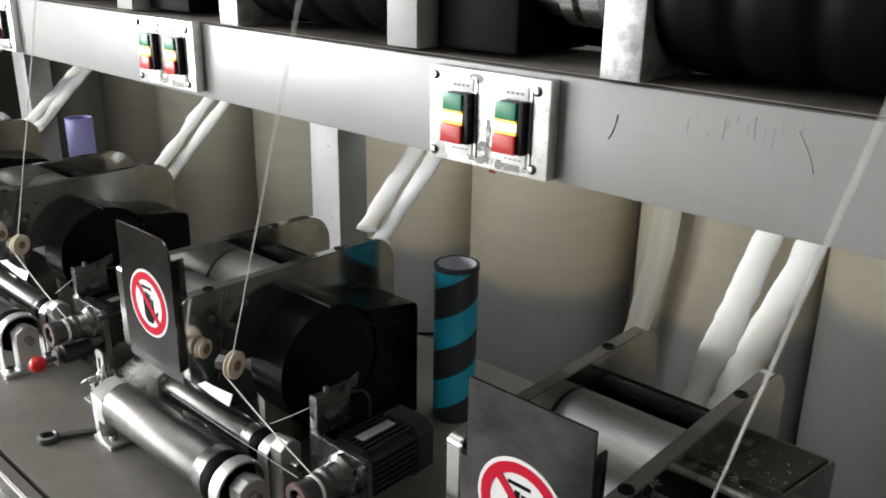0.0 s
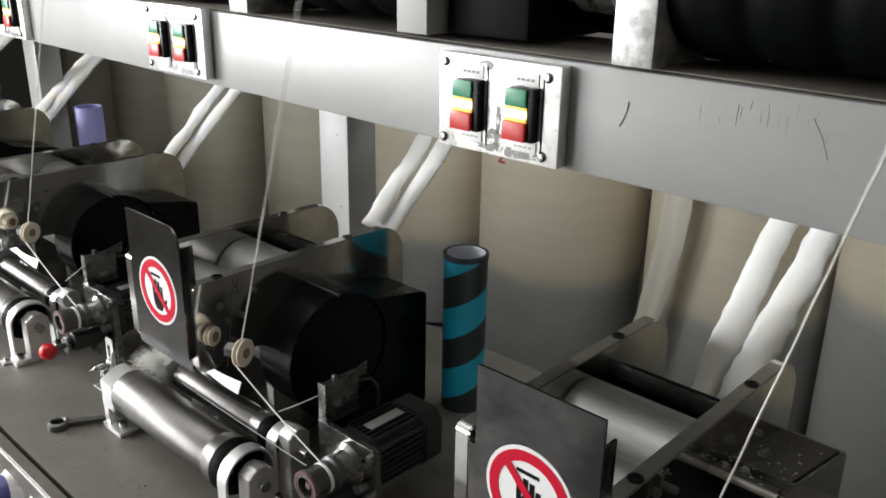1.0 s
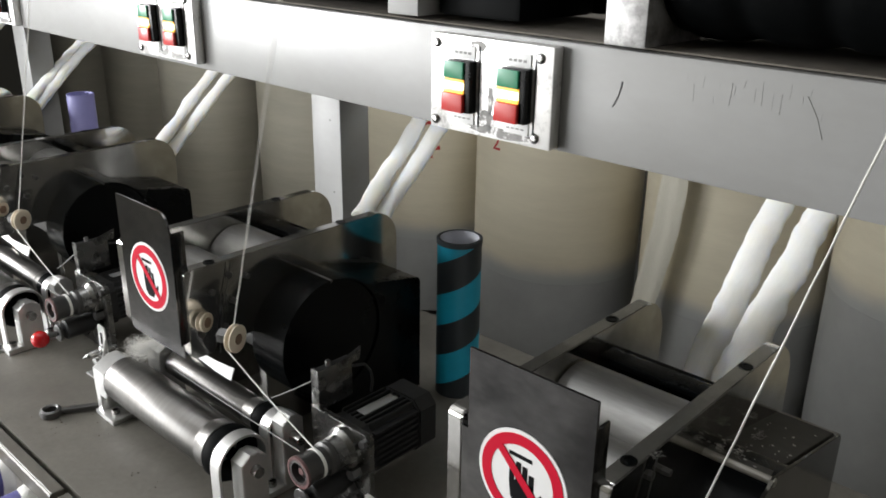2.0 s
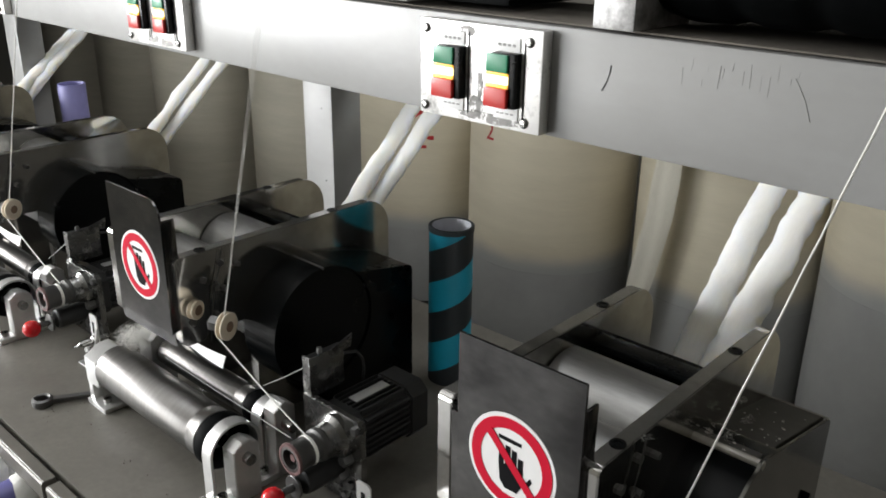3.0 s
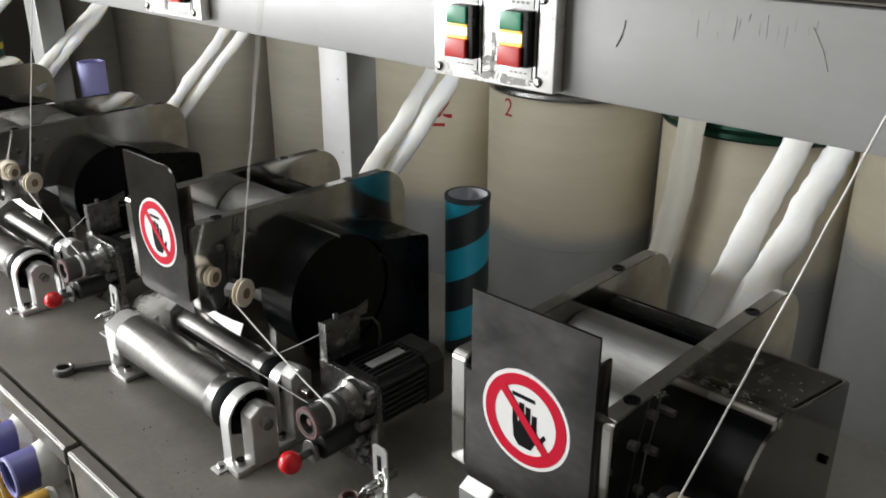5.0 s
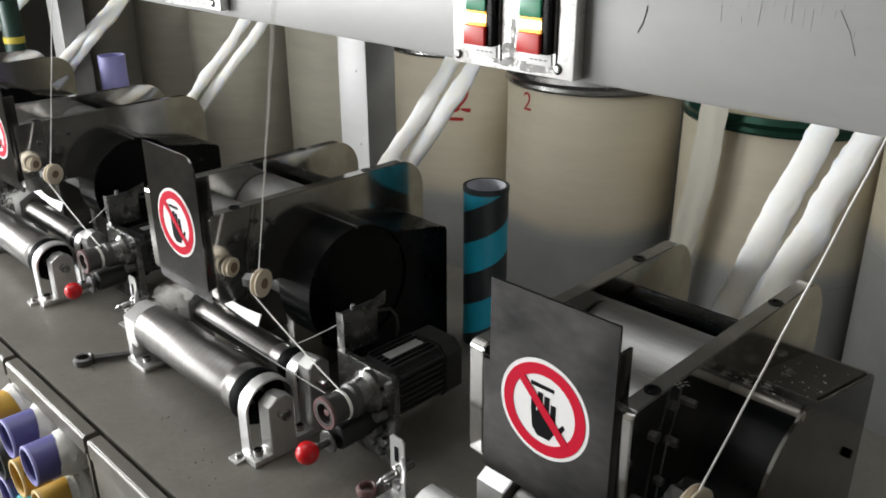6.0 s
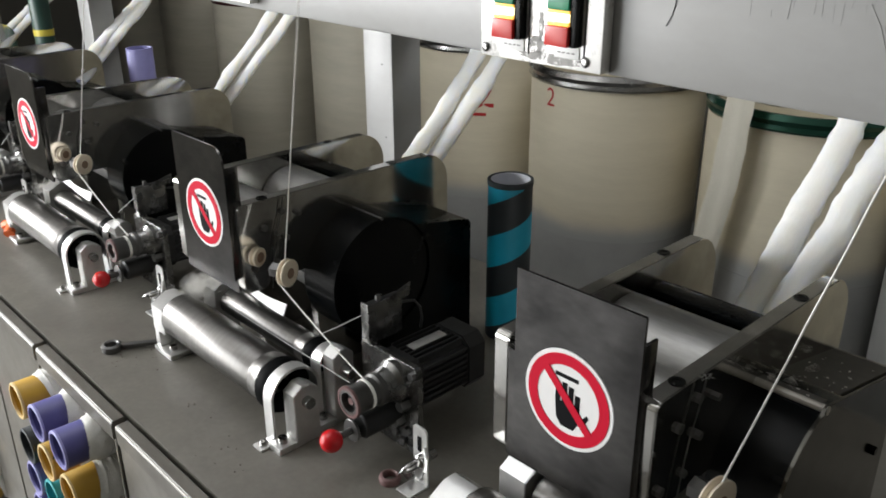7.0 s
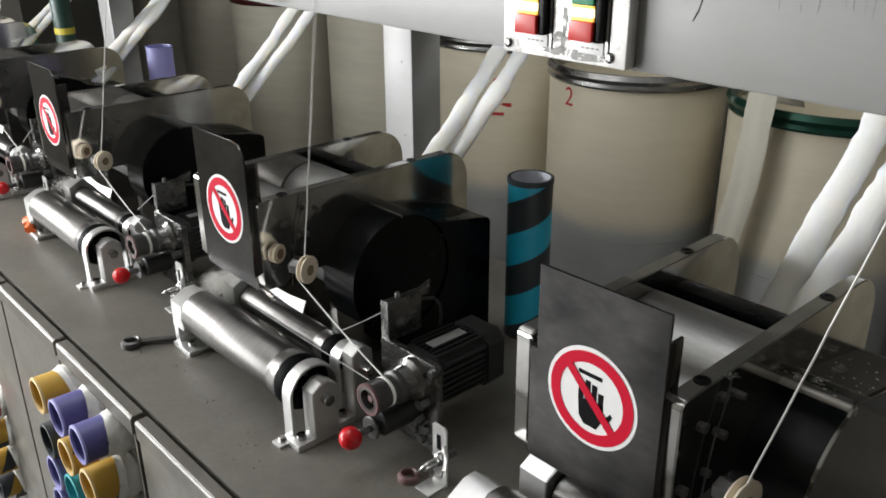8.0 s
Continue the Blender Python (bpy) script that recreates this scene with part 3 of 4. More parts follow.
        part("axle", rod(0.0058, -0.030, 0.006, "x", 0, 0, 0.001, 16), BLACK, pu)
        part("hub", rod(0.0075, 0.0054, 0.0064, "x", 0, 0, 0.0004, 20), BROWN, pu)
        if px > 0.19:
            part("nut", hexbolt(-0.024, 0, 0, "x", 0.011, 0.014), DARKSTEEL, pu)
    hook = [(0.156, 0.075, 0.30), (0.156, 0.068, 0.27), (0.156, 0.062, 0.255)] + [(0.156, 0.062 + 0.004 * math.sin(a), 0.251 + 0.004 * math.cos(a)) for a in np.linspace(0, 6.0, 9)] + [(0.156, 0.055, 0.225), (0.156, 0.047, 0.17)]
    part("wire_hook", tube_along(hook, 0.0008, 5), DARKSTEEL, d)
    for yb, zb, rb, hb in ((0.045, 0.262, 0.007, 0.006), (0.078, 0.240, 0.0065, 0.009), (0.024, 0.205, 0.007, 0.006), (0.100, 0.272, 0.0055, 0.012), (0.062, 0.205, 0.006, 0.006)):
        part("plate_nut", hexbolt(0.151, yb, zb, "x", rb * 0.75, hb * 0.7), DARKSTEEL, d)
    part("hook_screw", hexbolt(0.151, 0.074, 0.30 - 0.02, "x", 0.005, 0.004), DARKSTEEL, d)
    # white lint strip below the guard
    bm = bmesh.new()
    prev = None
    for i in range(13):
        u = i / 12
        x, y, z = 0.015 + 0.143 * u, 0.058 + 0.004 * u, 0.146 - 0.016 * u - 0.007 * math.sin(math.pi * u)
        wdt = 0.007 + 0.010 * abs(u - 0.45)
        cur = [bm.verts.new(q) for q in ((x, y - wdt * 0.3, z - wdt * 0.7), (x, y + wdt * 0.3, z + wdt * 0.7), (x, y + wdt * 0.3 + 0.0012, z + wdt * 0.7 - 0.001), (x, y - wdt * 0.3 + 0.0012, z - wdt * 0.7 - 0.001))]
        if prev:
            for k in range(4):
                bm.faces.new((prev[k], prev[(k + 1) % 4], cur[(k + 1) % 4], cur[k]))
        else:
            bm.faces.new(cur)
        prev = cur
    bm.faces.new(list(reversed(prev)))
    part("wiper_strip", bm, LABEL, d, "white curled wiper strip")
    return d


def bearing_outline(half, top, cham):
    return [(-half, 0), (half, 0), (half, top - cham), (half - cham * 1.4, top), (-half + cham * 1.4, top), (-half, top - cham)]


def feed_roller(big=True):
    f = thing("feed_roller" if big else "press_roller", "ground steel feed roller on bolted end bearings" if big else "slim ground steel press roller behind the feed roller", "roller",
              group="feed rollers" if big else "press rollers")
    if big:
        r, zc, half, top, xa, xb = 0.036, 0.066, 0.031, 0.096, -0.052, 0.236
    else:
        r, zc, half, top, xa, xb = 0.0215, 0.082, 0.027, 0.120, -0.014, 0.228
    part("roller", lathe([(0, xa), (r - 0.002, xa), (r, xa + 0.002), (r, xb - 0.040), (r - 0.0012, xb - 0.038), (r - 0.0012, xb - 0.034), (r, xb - 0.032), (r, xb - 0.014), (r - 0.003, xb - 0.012), (0, xb - 0.012)], (0, 0, zc), "x", 56), ROLLER, f)
    part("rubber_ring", lathe([(r * 0.5, xb - 0.011), (r + 0.000, xb - 0.011), (r + 0.003, xb - 0.008), (r + 0.003, xb + 0.008), (r + 0.001, xb + 0.011), (r * 0.5, xb + 0.011)], (0, 0, zc), "x", 40), RUBBER, f, "black rubber ring")
    part("shaft", rod(0.008, xa - 0.035, 0.305, "x", 0, zc, 0.001, 20), CHROME, f)
    # left bearing: chamfered block on a standing leg
    lb = part("left_bearing", prism([(-half, zc - 0.028), (half, zc - 0.028), (half, top - 0.018), (half - 0.02, top), (-half + 0.026, top), (-half, top - 0.014)], "x", xa - 0.042, xa - 0.003, 0.0012), BLOCK, f, "chamfered bright steel bearing")
    part("leg", box(xa - 0.042, xa - 0.028, -half + 0.001, half - 0.001, 0, zc - 0.02, 0.001), BLOCK, lb)
    part("foot", box(xa - 0.042, xa + 0.014, -half - 0.004, half - 0.004, 0.0, 0.008, 0.001), BLOCK, lb)
    part("foot_bolt", socket(xa - 0.006, -half + 0.012, 0.008, "z", 0.006, 0.007), CHROME, lb)
    # strap over the right end
    x0 = xb + 0.013
    ro = r + 0.0035
    outer = [(-ro, 0.0)] + [(-p, q) for p, q in arc(0, zc, ro, 0, 180, 20)] + [(ro, 0.0)]
    ri = ro - 0.0035
    inner = [(ri, 0.0)] + arc(0, zc, ri, 0, 180, 20) + [(-ri, 0.0)]
    part("strap", prism(outer + inner, "x", x0, x0 + 0.02), BLOCK, f, "bent bright steel strap")
    part("strap_foot", box(x0, x0 + 0.02, -ro - 0.022, -ro + 0.001, 0, 0.0035, 0.0006), BLOCK, f)
    part("strap_bolt", hexbolt(x0 + 0.01, -ro - 0.011, 0.0035, "z", 0.006, 0.006), CHROME, f)
    # right bearing block
    x2 = x0 + 0.019
    hb = half * 0.64
    rb = part("bearing_block", prism(bearing_outline(hb, top - 0.006, 0.010), "x", x2, x2 + 0.026, 0.0012), BLOCK, f, "chamfered bright steel bearing block")
    part("bearing_bolt", hexbolt(x2 + 0.026, 0, zc, "x", 0.0075, 0.0009), DARKSTEEL, rb)
    part("block_foot", box(x2, x2 + 0.026, -hb - 0.028, -hb + 0.001, 0, 0.010, 0.001), BLOCK, rb)
    part("foot_bolt", socket(x2 + 0.013, -hb - 0.014, 0.010, "z", 0.0065, 0.008), CHROME, rb)
    return f


def gear_motor():
    g = thing("gear_motor", "dusty dark grey gear motor on a steel plate with spool", "motor", group="gear motors")
    xm, zm, xq = 0.360, 0.084, 0.382
    pl = part("mount_plate", prism([(0.310, 0.0), (0.424, 0.0), (0.424, 0.128), (0.418, 0.134), (0.310, 0.134)], "y", 0.084, 0.094, 0.0008), PLATE, g, "scratched steel mounting plate")
    for sx, sz in ((0.416, 0.122), (0.416, 0.012), (0.322, 0.012), (0.405, 0.034), (0.38, 0.022), (0.395, 0.014)):
        part("plate_bolt", hexbolt(sx, 0.084, sz, "y", 0.0065, -0.006), DARKSTEEL, pl)
    part("bearing_boss", lathe([(0.030, 0.084), (0.030, 0.074), (0.027, 0.071), (0.024, 0.068), (0.022, 0.054), (0, 0.054)], (xq, 0, 0.103), "y", 36), PLATE, g, "scratched turned steel boss")
    sp = part("spool", lathe([(0, 0.053), (0.0225, 0.053), (0.0225, 0.046), (0.0195, 0.043), (0.0195, 0.014), (0.0215, 0.010), (0.0215, 0.006), (0.0175, 0.004), (0.0135, 0.004), (0.0135, 0.014), (0, 0.014)], (xq, 0, 0.103), "y", 40), DARKSTEEL, g, "worn steel spool")
    part("spool_rim", lathe([(0.0175, 0.0035), (0.0212, 0.0035), (0.0217, 0.007), (0.0175, 0.007)], (xq, 0, 0.103), "y", 40, closed=True), PINK, sp, "worn pink rim")
    part("spool_screw", hexbolt(xq, 0.014, 0.103, "y", 0.006, -0.006), PINK, sp)
    part("yarn_turns", lathe([(0.0198, 0.030), (0.0203, 0.031), (0.0198, 0.032), (0.0203, 0.0335), (0.0198, 0.035)], (xq, 0, 0.103), "y", 40), YARN, sp, "white yarn turns")
    part("lower_roller", rod(0.0175, 0.022, 0.082, "y", xq - 0.002, 0.058, 0.002, 30), CASTING, g, "dark lower roller")
    for sx, sz in ((0.345, 0.036), (0.392, 0.046), (0.352, 0.06), (0.402, 0.075)):
        part("linkage_nut", hexbolt(sx, 0.084, sz, "y", 0.009, -0.014), DARKSTEEL, g)
    # motor body with fins
    prof = [(-0.040, -0.03), (-0.03, -0.042), (0.03, -0.042), (0.040, -0.03), (0.040, 0.026), (0.026, 0.040), (-0.026, 0.040), (-0.040, 0.026)]
    part("gearbox", prism([(xm + u * 0.95, zm + v * 0.95) for u, v in prof], "y", 0.094, 0.118, 0.001), CASTING, g)
    body = part("motor_body", prism([(xm + u * 0.88, zm + v * 0.88) for u, v in prof], "y", 0.118, 0.20), CASTING, g)
    for k in range(7):
        off = -0.027 + 0.009 * k
        part("fin", box(xm + off - 0.0014, xm + off + 0.0014, 0.119, 0.199, zm + 0.030, zm + 0.0395, 0.0005), CASTING, body)
        part("fin", box(xm + 0.030, xm + 0.0395, 0.119, 0.199, zm + off - 0.0014, zm + off + 0.0014, 0.0005), CASTING, body)
    part("fan_cover", prism([(xm + u, zm + v) for u, v in prof], "y", 0.20, 0.236, 0.003), CASTING, g, "dark motor end cover")
    part("name_plate", box(xm - 0.008, xm + 0.008, 0.128, 0.19, zm + 0.0395, zm + 0.0408, 0.0003), BLOCK, body, "worn metal name plate")
    # sensor box above the plate
    sb = part("sensor_box", box(0.3075, 0.3195, 0.0915, 0.150, 0.128, 0.185, 0.001), CASTING, g, "dull dark sensor box")
    part("face_plate", box(0.306, 0.321, 0.089, 0.0912, 0.120, 0.187, 0.0004), PLATE, sb, "thin bright edged steel plate")
    part("side_plate", box(0.3197, 0.3212, 0.0915, 0.148, 0.128, 0.186, 0.0003), PLATE, sb)
    part("tab", prism([(0.128, 0.180), (0.160, 0.180), (0.163, 0.199), (0.128, 0.189)], "x", 0.3212, 0.3235), PLATE, sb, "upright steel tab")
    part("tab_screw", hexbolt(0.3235, 0.157, 0.192, "x", 0.0035, 0.002), CHROME, sb)
    part("box_screw", hexbolt(0.314, 0.112, 0.185, "z", 0.004, 0.008), DARKSTEEL, sb)
    part("box_screw", hexbolt(0.318, 0.089, 0.128, "y", 0.004, -0.004), CHROME, sb)
    part("cable", tube_along([(0.320, 0.150, 0.172), (0.328, 0.165, 0.172), (0.333, 0.172, 0.160), (0.335, 0.173, 0.145), (0.333, 0.172, 0.128)], 0.0022, 6), CASTING, sb, "thin dark cable")
    return g


def stop_lever():
    s = thing("stop_lever", "red ball knob on a short steel lever", "lever", group="stop levers")
    part("ball", lathe([(0, -0.0152)] + [(0.0152 * math.cos(a), 0.0152 * math.sin(a)) for a in np.linspace(-1.45, 1.45, 18)] + [(0, 0.0152)], (0.372, -0.018, 0.051), "y", 32), RED, s, "glossy red ball")
    part("stem", rod(0.005, -0.004, 0.03, "y", 0.374, 0.053, 0.001, 14), DARKSTEEL, s)
    part("washer", rod(0.016, 0.012, 0.0155, "y", 0.374, 0.053, 0.001, 26), DARKSTEEL, s)
    return s


def adjuster():
    a = thing("adjuster_bracket", "small bright slotted steel bracket with a pointed screw", "bracket", group="adjuster brackets")
    part("plate", prism([(0.452, 0.0), (0.478, 0.0), (0.478, 0.082), (0.474, 0.086), (0.456, 0.086), (0.452, 0.082)], "y", 0.050, 0.0525, 0.0004), BLOCK, a)
    part("slot", box(0.461, 0.468, 0.0488, 0.0502, 0.05, 0.072, 0.0008), BLACK, a, "dark slot")
    part("foot", box(0.452, 0.478, 0.02, 0.0525, 0, 0.0025, 0.0004), BLOCK, a)
    part("pointed_screw", lathe([(0, -0.012), (0.0065, 0.006), (0.0065, 0.02), (0.009, 0.022), (0.009, 0.03), (0.006, 0.032), (0.006, 0.05), (0, 0.05)], (0.470, 0.020, 0.040), "y", 16), CHROME, a)
    part("thumb_nut", rod(0.010, 0.036, 0.042, "y", 0.455, 0.018, 0.001, 18), CHROME, a)
    part("side_arm", tube_along([(0.474, 0.05, 0.06), (0.483, 0.045, 0.05), (0.484, 0.04, 0.035), (0.478, 0.04, 0.022)], 0.003, 7), BLOCK, a)
    return a


makers = [(feed_roller(True), 0), (feed_roller(False), 0.070), (gear_motor(), 0), (stop_lever(), 0), (adjuster(), 0)]
for ob, oy in makers:
    ob.matrix_basis = pose(PITCH[0], oy, TOP)
    for k, xs in enumerate(PITCH[1:]):
        copy_thing(ob, pose(xs, oy - (0.007 if k else 0), TOP))

drafting_head(False).matrix_basis = pose(HEADS[0], 0, TOP)
notched = drafting_head(True)
notched.matrix_basis = pose(HEADS[1], 0, TOP)
for xs in HEADS[2:]:
    copy_thing(notched, pose(xs, 0, TOP))

# ---------------------------------------------------------------- yarn and fibre


def yarn_run(name, pts, r, m, label):
    y = tagged(finish(name, tube_along(pts, r, 6), YARN if r > 0.001 else GREYYARN), label, "yarn", "yarns")
    y.matrix_basis = m
    return y


def lay(a, b, n=8, sag=0.0):
    a, b = Vector(a), Vector(b)
    return [a.lerp(b, i / n) - Vector((0, 0, sag * math.sin(math.pi * i / n))) for i in range(n + 1)]


run = lay((0.2085, 0.027, 0.200), (0.391, 0.032, 0.1205), 8, 0.003) + [(0.3965, 0.0325, 0.110), (0.3975, 0.033, 0.10)]
back = lay((0.352, 0.03, 0.108), (0.03, 0.040, 0.098), 10, 0.001)
side = lay((0.307, 0.090, 0.168), (0.226, 0.080, 0.112), 5, 0.001)
for xs in PITCH:
    yarn_run("yarn", run, 0.0011, pose(xs - (0.005 if xs < -1 else 0), 0, TOP), "white yarn running from guide pulley to spool")
    yarn_run("yarn", back, 0.0007, pose(xs, 0, TOP), "thin grey yarn running between the rollers")
    yarn_run("yarn", side, 0.0008, pose(xs, 0, TOP), "thin grey yarn running into the sensor box")

# rising yarn: swings with the traverse of the winding roll, about the guide pulley
LEAN_BACK = math.degrees(math.atan(0.265))
rising = []
for k, xs in enumerate(PITCH[:4]):
    rng = random.Random(k)
    pts = [(0.0004 * rng.uniform(-1, 1), 0.0004 * rng.uniform(-1, 1), 0.56 * i / 20) for i in range(21)]
    t = tagged(finish("rising_yarn", tube_along(pts, 0.001, 6), YARN), "white yarn rising to the winding roll", "yarn", "rising yarns")
    rising.append(t)
GUIDE = [(0.197, 0.036, 1.018), (-0.452, 0.036, 1.018), (-1.143, 0.036, 1.018), (-1.817, 0.036, 1.018)]
SPAN = [(-0.285, 0.235), (-0.258, 0.33), (-0.20, 0.22), (-0.2, 0.2)]     # sideways slope at both ends of the traverse
PERIOD, LOW = [0.986, 0.975, 0.98, 0.98], [0.56, 0.25, 0.12, 0.50]


def sliver(name, a, b, width, seed, label, tail):
    """A loose rope of fibre from b (top) to a (bottom), thick and thin along its length; its own z runs along it."""
    rng = random.Random(seed)
    n, segs = 150, 18
    length = (Vector(b) - Vector(a)).length
    bm = bmesh.new()
    rings = []
    off = [rng.uniform(0, 50) for _ in range(3)]
    for i in range(n + 1):
        z = (length + 0.35 + tail) * i / n - tail
        swell = 1 + 0.22 * noise.noise((z * 14, off[0], 0)) + 0.12 * noise.noise((z * 45, off[1], 0))
        cx = 0.006 * noise.noise((z * 9, off[2], 3))
        ring = []
        for k in range(segs):
            ang = 2 * math.pi * k / segs
            fuzz = 1 + 0.14 * noise.noise((math.cos(ang) * 2.2 + off[1], math.sin(ang) * 2.2, z * 22)) + 0.07 * noise.noise((math.cos(ang) * 6, math.sin(ang) * 6 + off[0], z * 70))
            ring.append(bm.verts.new((cx + width * swell * fuzz * math.cos(ang), 0.42 * width * swell * fuzz * math.sin(ang), z)))
        rings.append(ring)
    for p, q in zip(rings, rings[1:]):
        for k in range(segs):
            bm.faces.new((p[k], p[(k + 1) % segs], q[(k + 1) % segs], q[k]))
    bm.faces.new(rings[0])
    bm.faces.new(list(reversed(rings[-1])))
    ob = tagged(finish(name, bm, SLIVER, angle=80), label, "fibre rope", "fibre ropes")
    d = (Vector(b) - Vector(a)).normalized()
    xax = Vector((1, 0, 0))
    yax = d.cross(xax).normalized()
    xax = yax.cross(d).normalized()
    m = Matrix((xax, yax, d)).transposed().to_4x4()
    m.translation = Vector(a)
    ob.matrix_basis = m
    return ob, m


# lower and upper end of each rope
ROPES = [((0.055, 0.40, 1.058), (0.022, 0.62, 1.166)), ((0.098, 0.40, 1.073), (0.080, 0.62, 1.162)),
         ((-0.5887, 0.42, 1.098), (-0.6575, 0.62, 1.209)), ((-0.553, 0.42, 1.085), (-0.6003, 0.62, 1.211)),
         ((-1.272, 0.42, 1.086), (-1.365, 0.62, 1.207)), ((-1.246, 0.42, 1.060), (-1.285, 0.62, 1.213)),
         ((-1.957, 0.42, 1.084), (-2.103, 0.62, 1.179)), ((-1.925, 0.42, 1.070), (-2.045, 0.62, 1.185)),
         ((-2.620, 0.42, 1.084), (-2.760, 0.62, 1.179)), ((-2.580, 0.42, 1.070), (-2.705, 0.62, 1.185))]
slivers = []
for k, (low_end, high_end) in enumerate(ROPES):
    slivers.append(sliver("fibre_rope", low_end, high_end, 0.0205 if k < 2 else 0.0195 if k < 6 else 0.025, 7 * k + 3, "thick white loose fibre rope feeding a drafting head", 0.085 if k < 2 else 0.015))


def hanging_web():
    """A flat loose strip of fibre draped over a can's rim and hanging down in front of it."""
    way = [(-0.598, 1.791, 0.924), (-0.607, 1.733, 1.018), (-0.615, 1.687, 1.04), (-0.621, 1.667, 0.982), (-0.641, 1.665, 0.707), (-0.682, 1.665, 0.489), (-0.733, 1.667, 0.199)]
    bm, last = bmesh.new(), None
    for i in range(61):
        u = i / 60 * (len(way) - 1)
        k = min(int(u), len(way) - 2)
        c = Vector(way[k]).lerp(Vector(way[k + 1]), u - k)
        half = 0.042 + 0.006 * noise.noise((c.z * 12, 3.0, 0)) + 0.002 * noise.noise((c.z * 40, 9.0, 0))
        ring = []
        for q in range(24):
            s = 2 * math.pi * q / 24
            fold = 0.0025 * math.sin(c.z * 4 + 5 * math.cos(s)) + 0.002 * noise.noise((math.cos(s) * 4, c.z * 15, 1))
            ring.append(bm.verts.new((c.x - 0.03 + half * math.cos(s), c.y + 0.003 * math.sin(s) + fold, c.z)))
        if last:
            for q in range(24):
                bm.faces.new((last[q], last[(q + 1) % 24], ring[(q + 1) % 24], ring[q]))
        else:
            bm.faces.new(ring)
        last = ring
    bm.faces.new(list(reversed(last)))
    return tagged(finish("fibre_web", bm, WEB, angle=80), "flat loose cream fibre strip hanging over a can rim", "fibre strip")


hanging_web()

# ---------------------------------------------------------------- loose things


def striped_tube(m, r=0.030, h=0.285):
    t = thing("paper_tube", "teal and black spiral striped paper tube standing on the table", "tube", m)
    bm = bmesh.new()
    seg, step = 48, 0.0545          # a stripe is half a turn high
    count = int(h / step) + 3
    for k in range(-2, count):
        for i in range(seg):
            z = [min(h, max(0.0, step * (kk + 2 * ii / seg) - 0.0035)) for kk, ii in ((k, i), (k, i + 1), (k + 1, i + 1), (k + 1, i))]
            if max(z[2] - z[1], z[3] - z[0]) < 1e-5:
                continue
            an = [2 * math.pi * ii / seg for ii in (i, i + 1, i + 1, i)]
            f = bm.faces.new([bm.verts.new((r * math.cos(q), r * math.sin(q), zz)) for q, zz in zip(an, z)])
            f.material_index = k % 2
    bmesh.ops.remove_doubles(bm, verts=bm.verts, dist=1e-5)
    part("wall", bm, [TUBEBLACK, TUBEBLUE], t)
    part("edge", lathe([(r, h - 0.0005), (r + 0.001, h), (r + 0.001, h + 0.003), (r - 0.001, h + 0.004), (r - 0.004, h + 0.003), (r - 0.004, 0.002), (r - 0.001, 0.002)], seg=48), [PAPERIN], t, "pale inner wall")
    part("dark_lip", lathe([(r - 0.0045, h + 0.0035), (r - 0.001, h + 0.0045), (r + 0.0012, h + 0.0035), (r + 0.0012, h - 0.004), (r + 0.0002, h - 0.004)], seg=48), TUBEBLACK, t, "black lip")
    return t


striped_tube(pose(-0.392, 0.426, TOP), 0.0358, 0.271)


def plain_tube(m, col, r=0.028, h=0.27, label="", yarn=False, cat="tube", group=""):
    t = thing("bobbin_tube", label, cat, m, group)
    part("wall", lathe([(r, 0), (r, h - 0.003), (r - 0.0005, h - 0.002), (r - 0.0045, h - 0.002), (r - 0.0045, 0)], seg=36, closed=True), col, t)
    pale = {"ochre_paper": PALEOCHRE, "lilac_plastic": LILAC, "cyan_paper": CYAN}.get(col.name, col)
    part("end_ring", lathe([(r + 0.0002, h - 0.004), (r + 0.0003, h - 0.001), (r - 0.001, h), (r - 0.0042, h), (r - 0.0048, h - 0.004)], seg=36), pale, t, "worn pale end ring")
    if col.name in ("ochre_paper", "black_paper"):
        band = bmesh.new()
        for i in range(30):
            q0, q1 = 2 * math.pi * i / 48 + m.translation.x * 40, 2 * math.pi * (i + 1) / 48 + m.translation.x * 40
            zs = [h - 0.005 - 0.062 * (i + e) / 30 for e in (0, 1)]
            band.faces.new([band.verts.new(((r + 0.0006) * math.cos(q), (r + 0.0006) * math.sin(q), zz)) for q, zz in ((q0, zs[0]), (q1, zs[1]), (q1, zs[1] - 0.028), (q0, zs[0] - 0.028))])
        bmesh.ops.remove_doubles(band, verts=band.verts, dist=1e-5)
        part("band", band, TUBEBLACK if col.name == "ochre_paper" else OCHRE, t, "spiral colour band")
    if yarn:
        rng = random.Random(int(m.translation.x * 1000))
        bm = bmesh.new()
        rings, n = 16, 40
        tilt = rng.uniform(0, 6.28)
        grid = []
        for q in range(rings + 1):
            u = q / rings
            swell = r + 0.0005 + 0.0055 * math.sin(math.pi * min(1, max(0, u))) ** 0.5 + 0.0018 * rng.uniform(-1, 1)
            grid.append([bm.verts.new(((swell + 0.0012 * rng.uniform(-1, 1)) * math.cos(w), (swell + 0.0012 * rng.uniform(-1, 1)) * math.sin(w), h - 0.040 - 0.065 * u + 0.006 * math.sin(w + tilt + 4 * u))) for w in np.linspace(0, 2 * math.pi, n, endpoint=False)])
        for p, q in zip(grid, grid[1:]):
            for w in range(n):
                bm.faces.new((p[w], p[(w + 1) % n], q[(w + 1) % n], q[w]))
        part("yarn_waste", bm, YARN, t, "loose turns of white yarn")
    return t


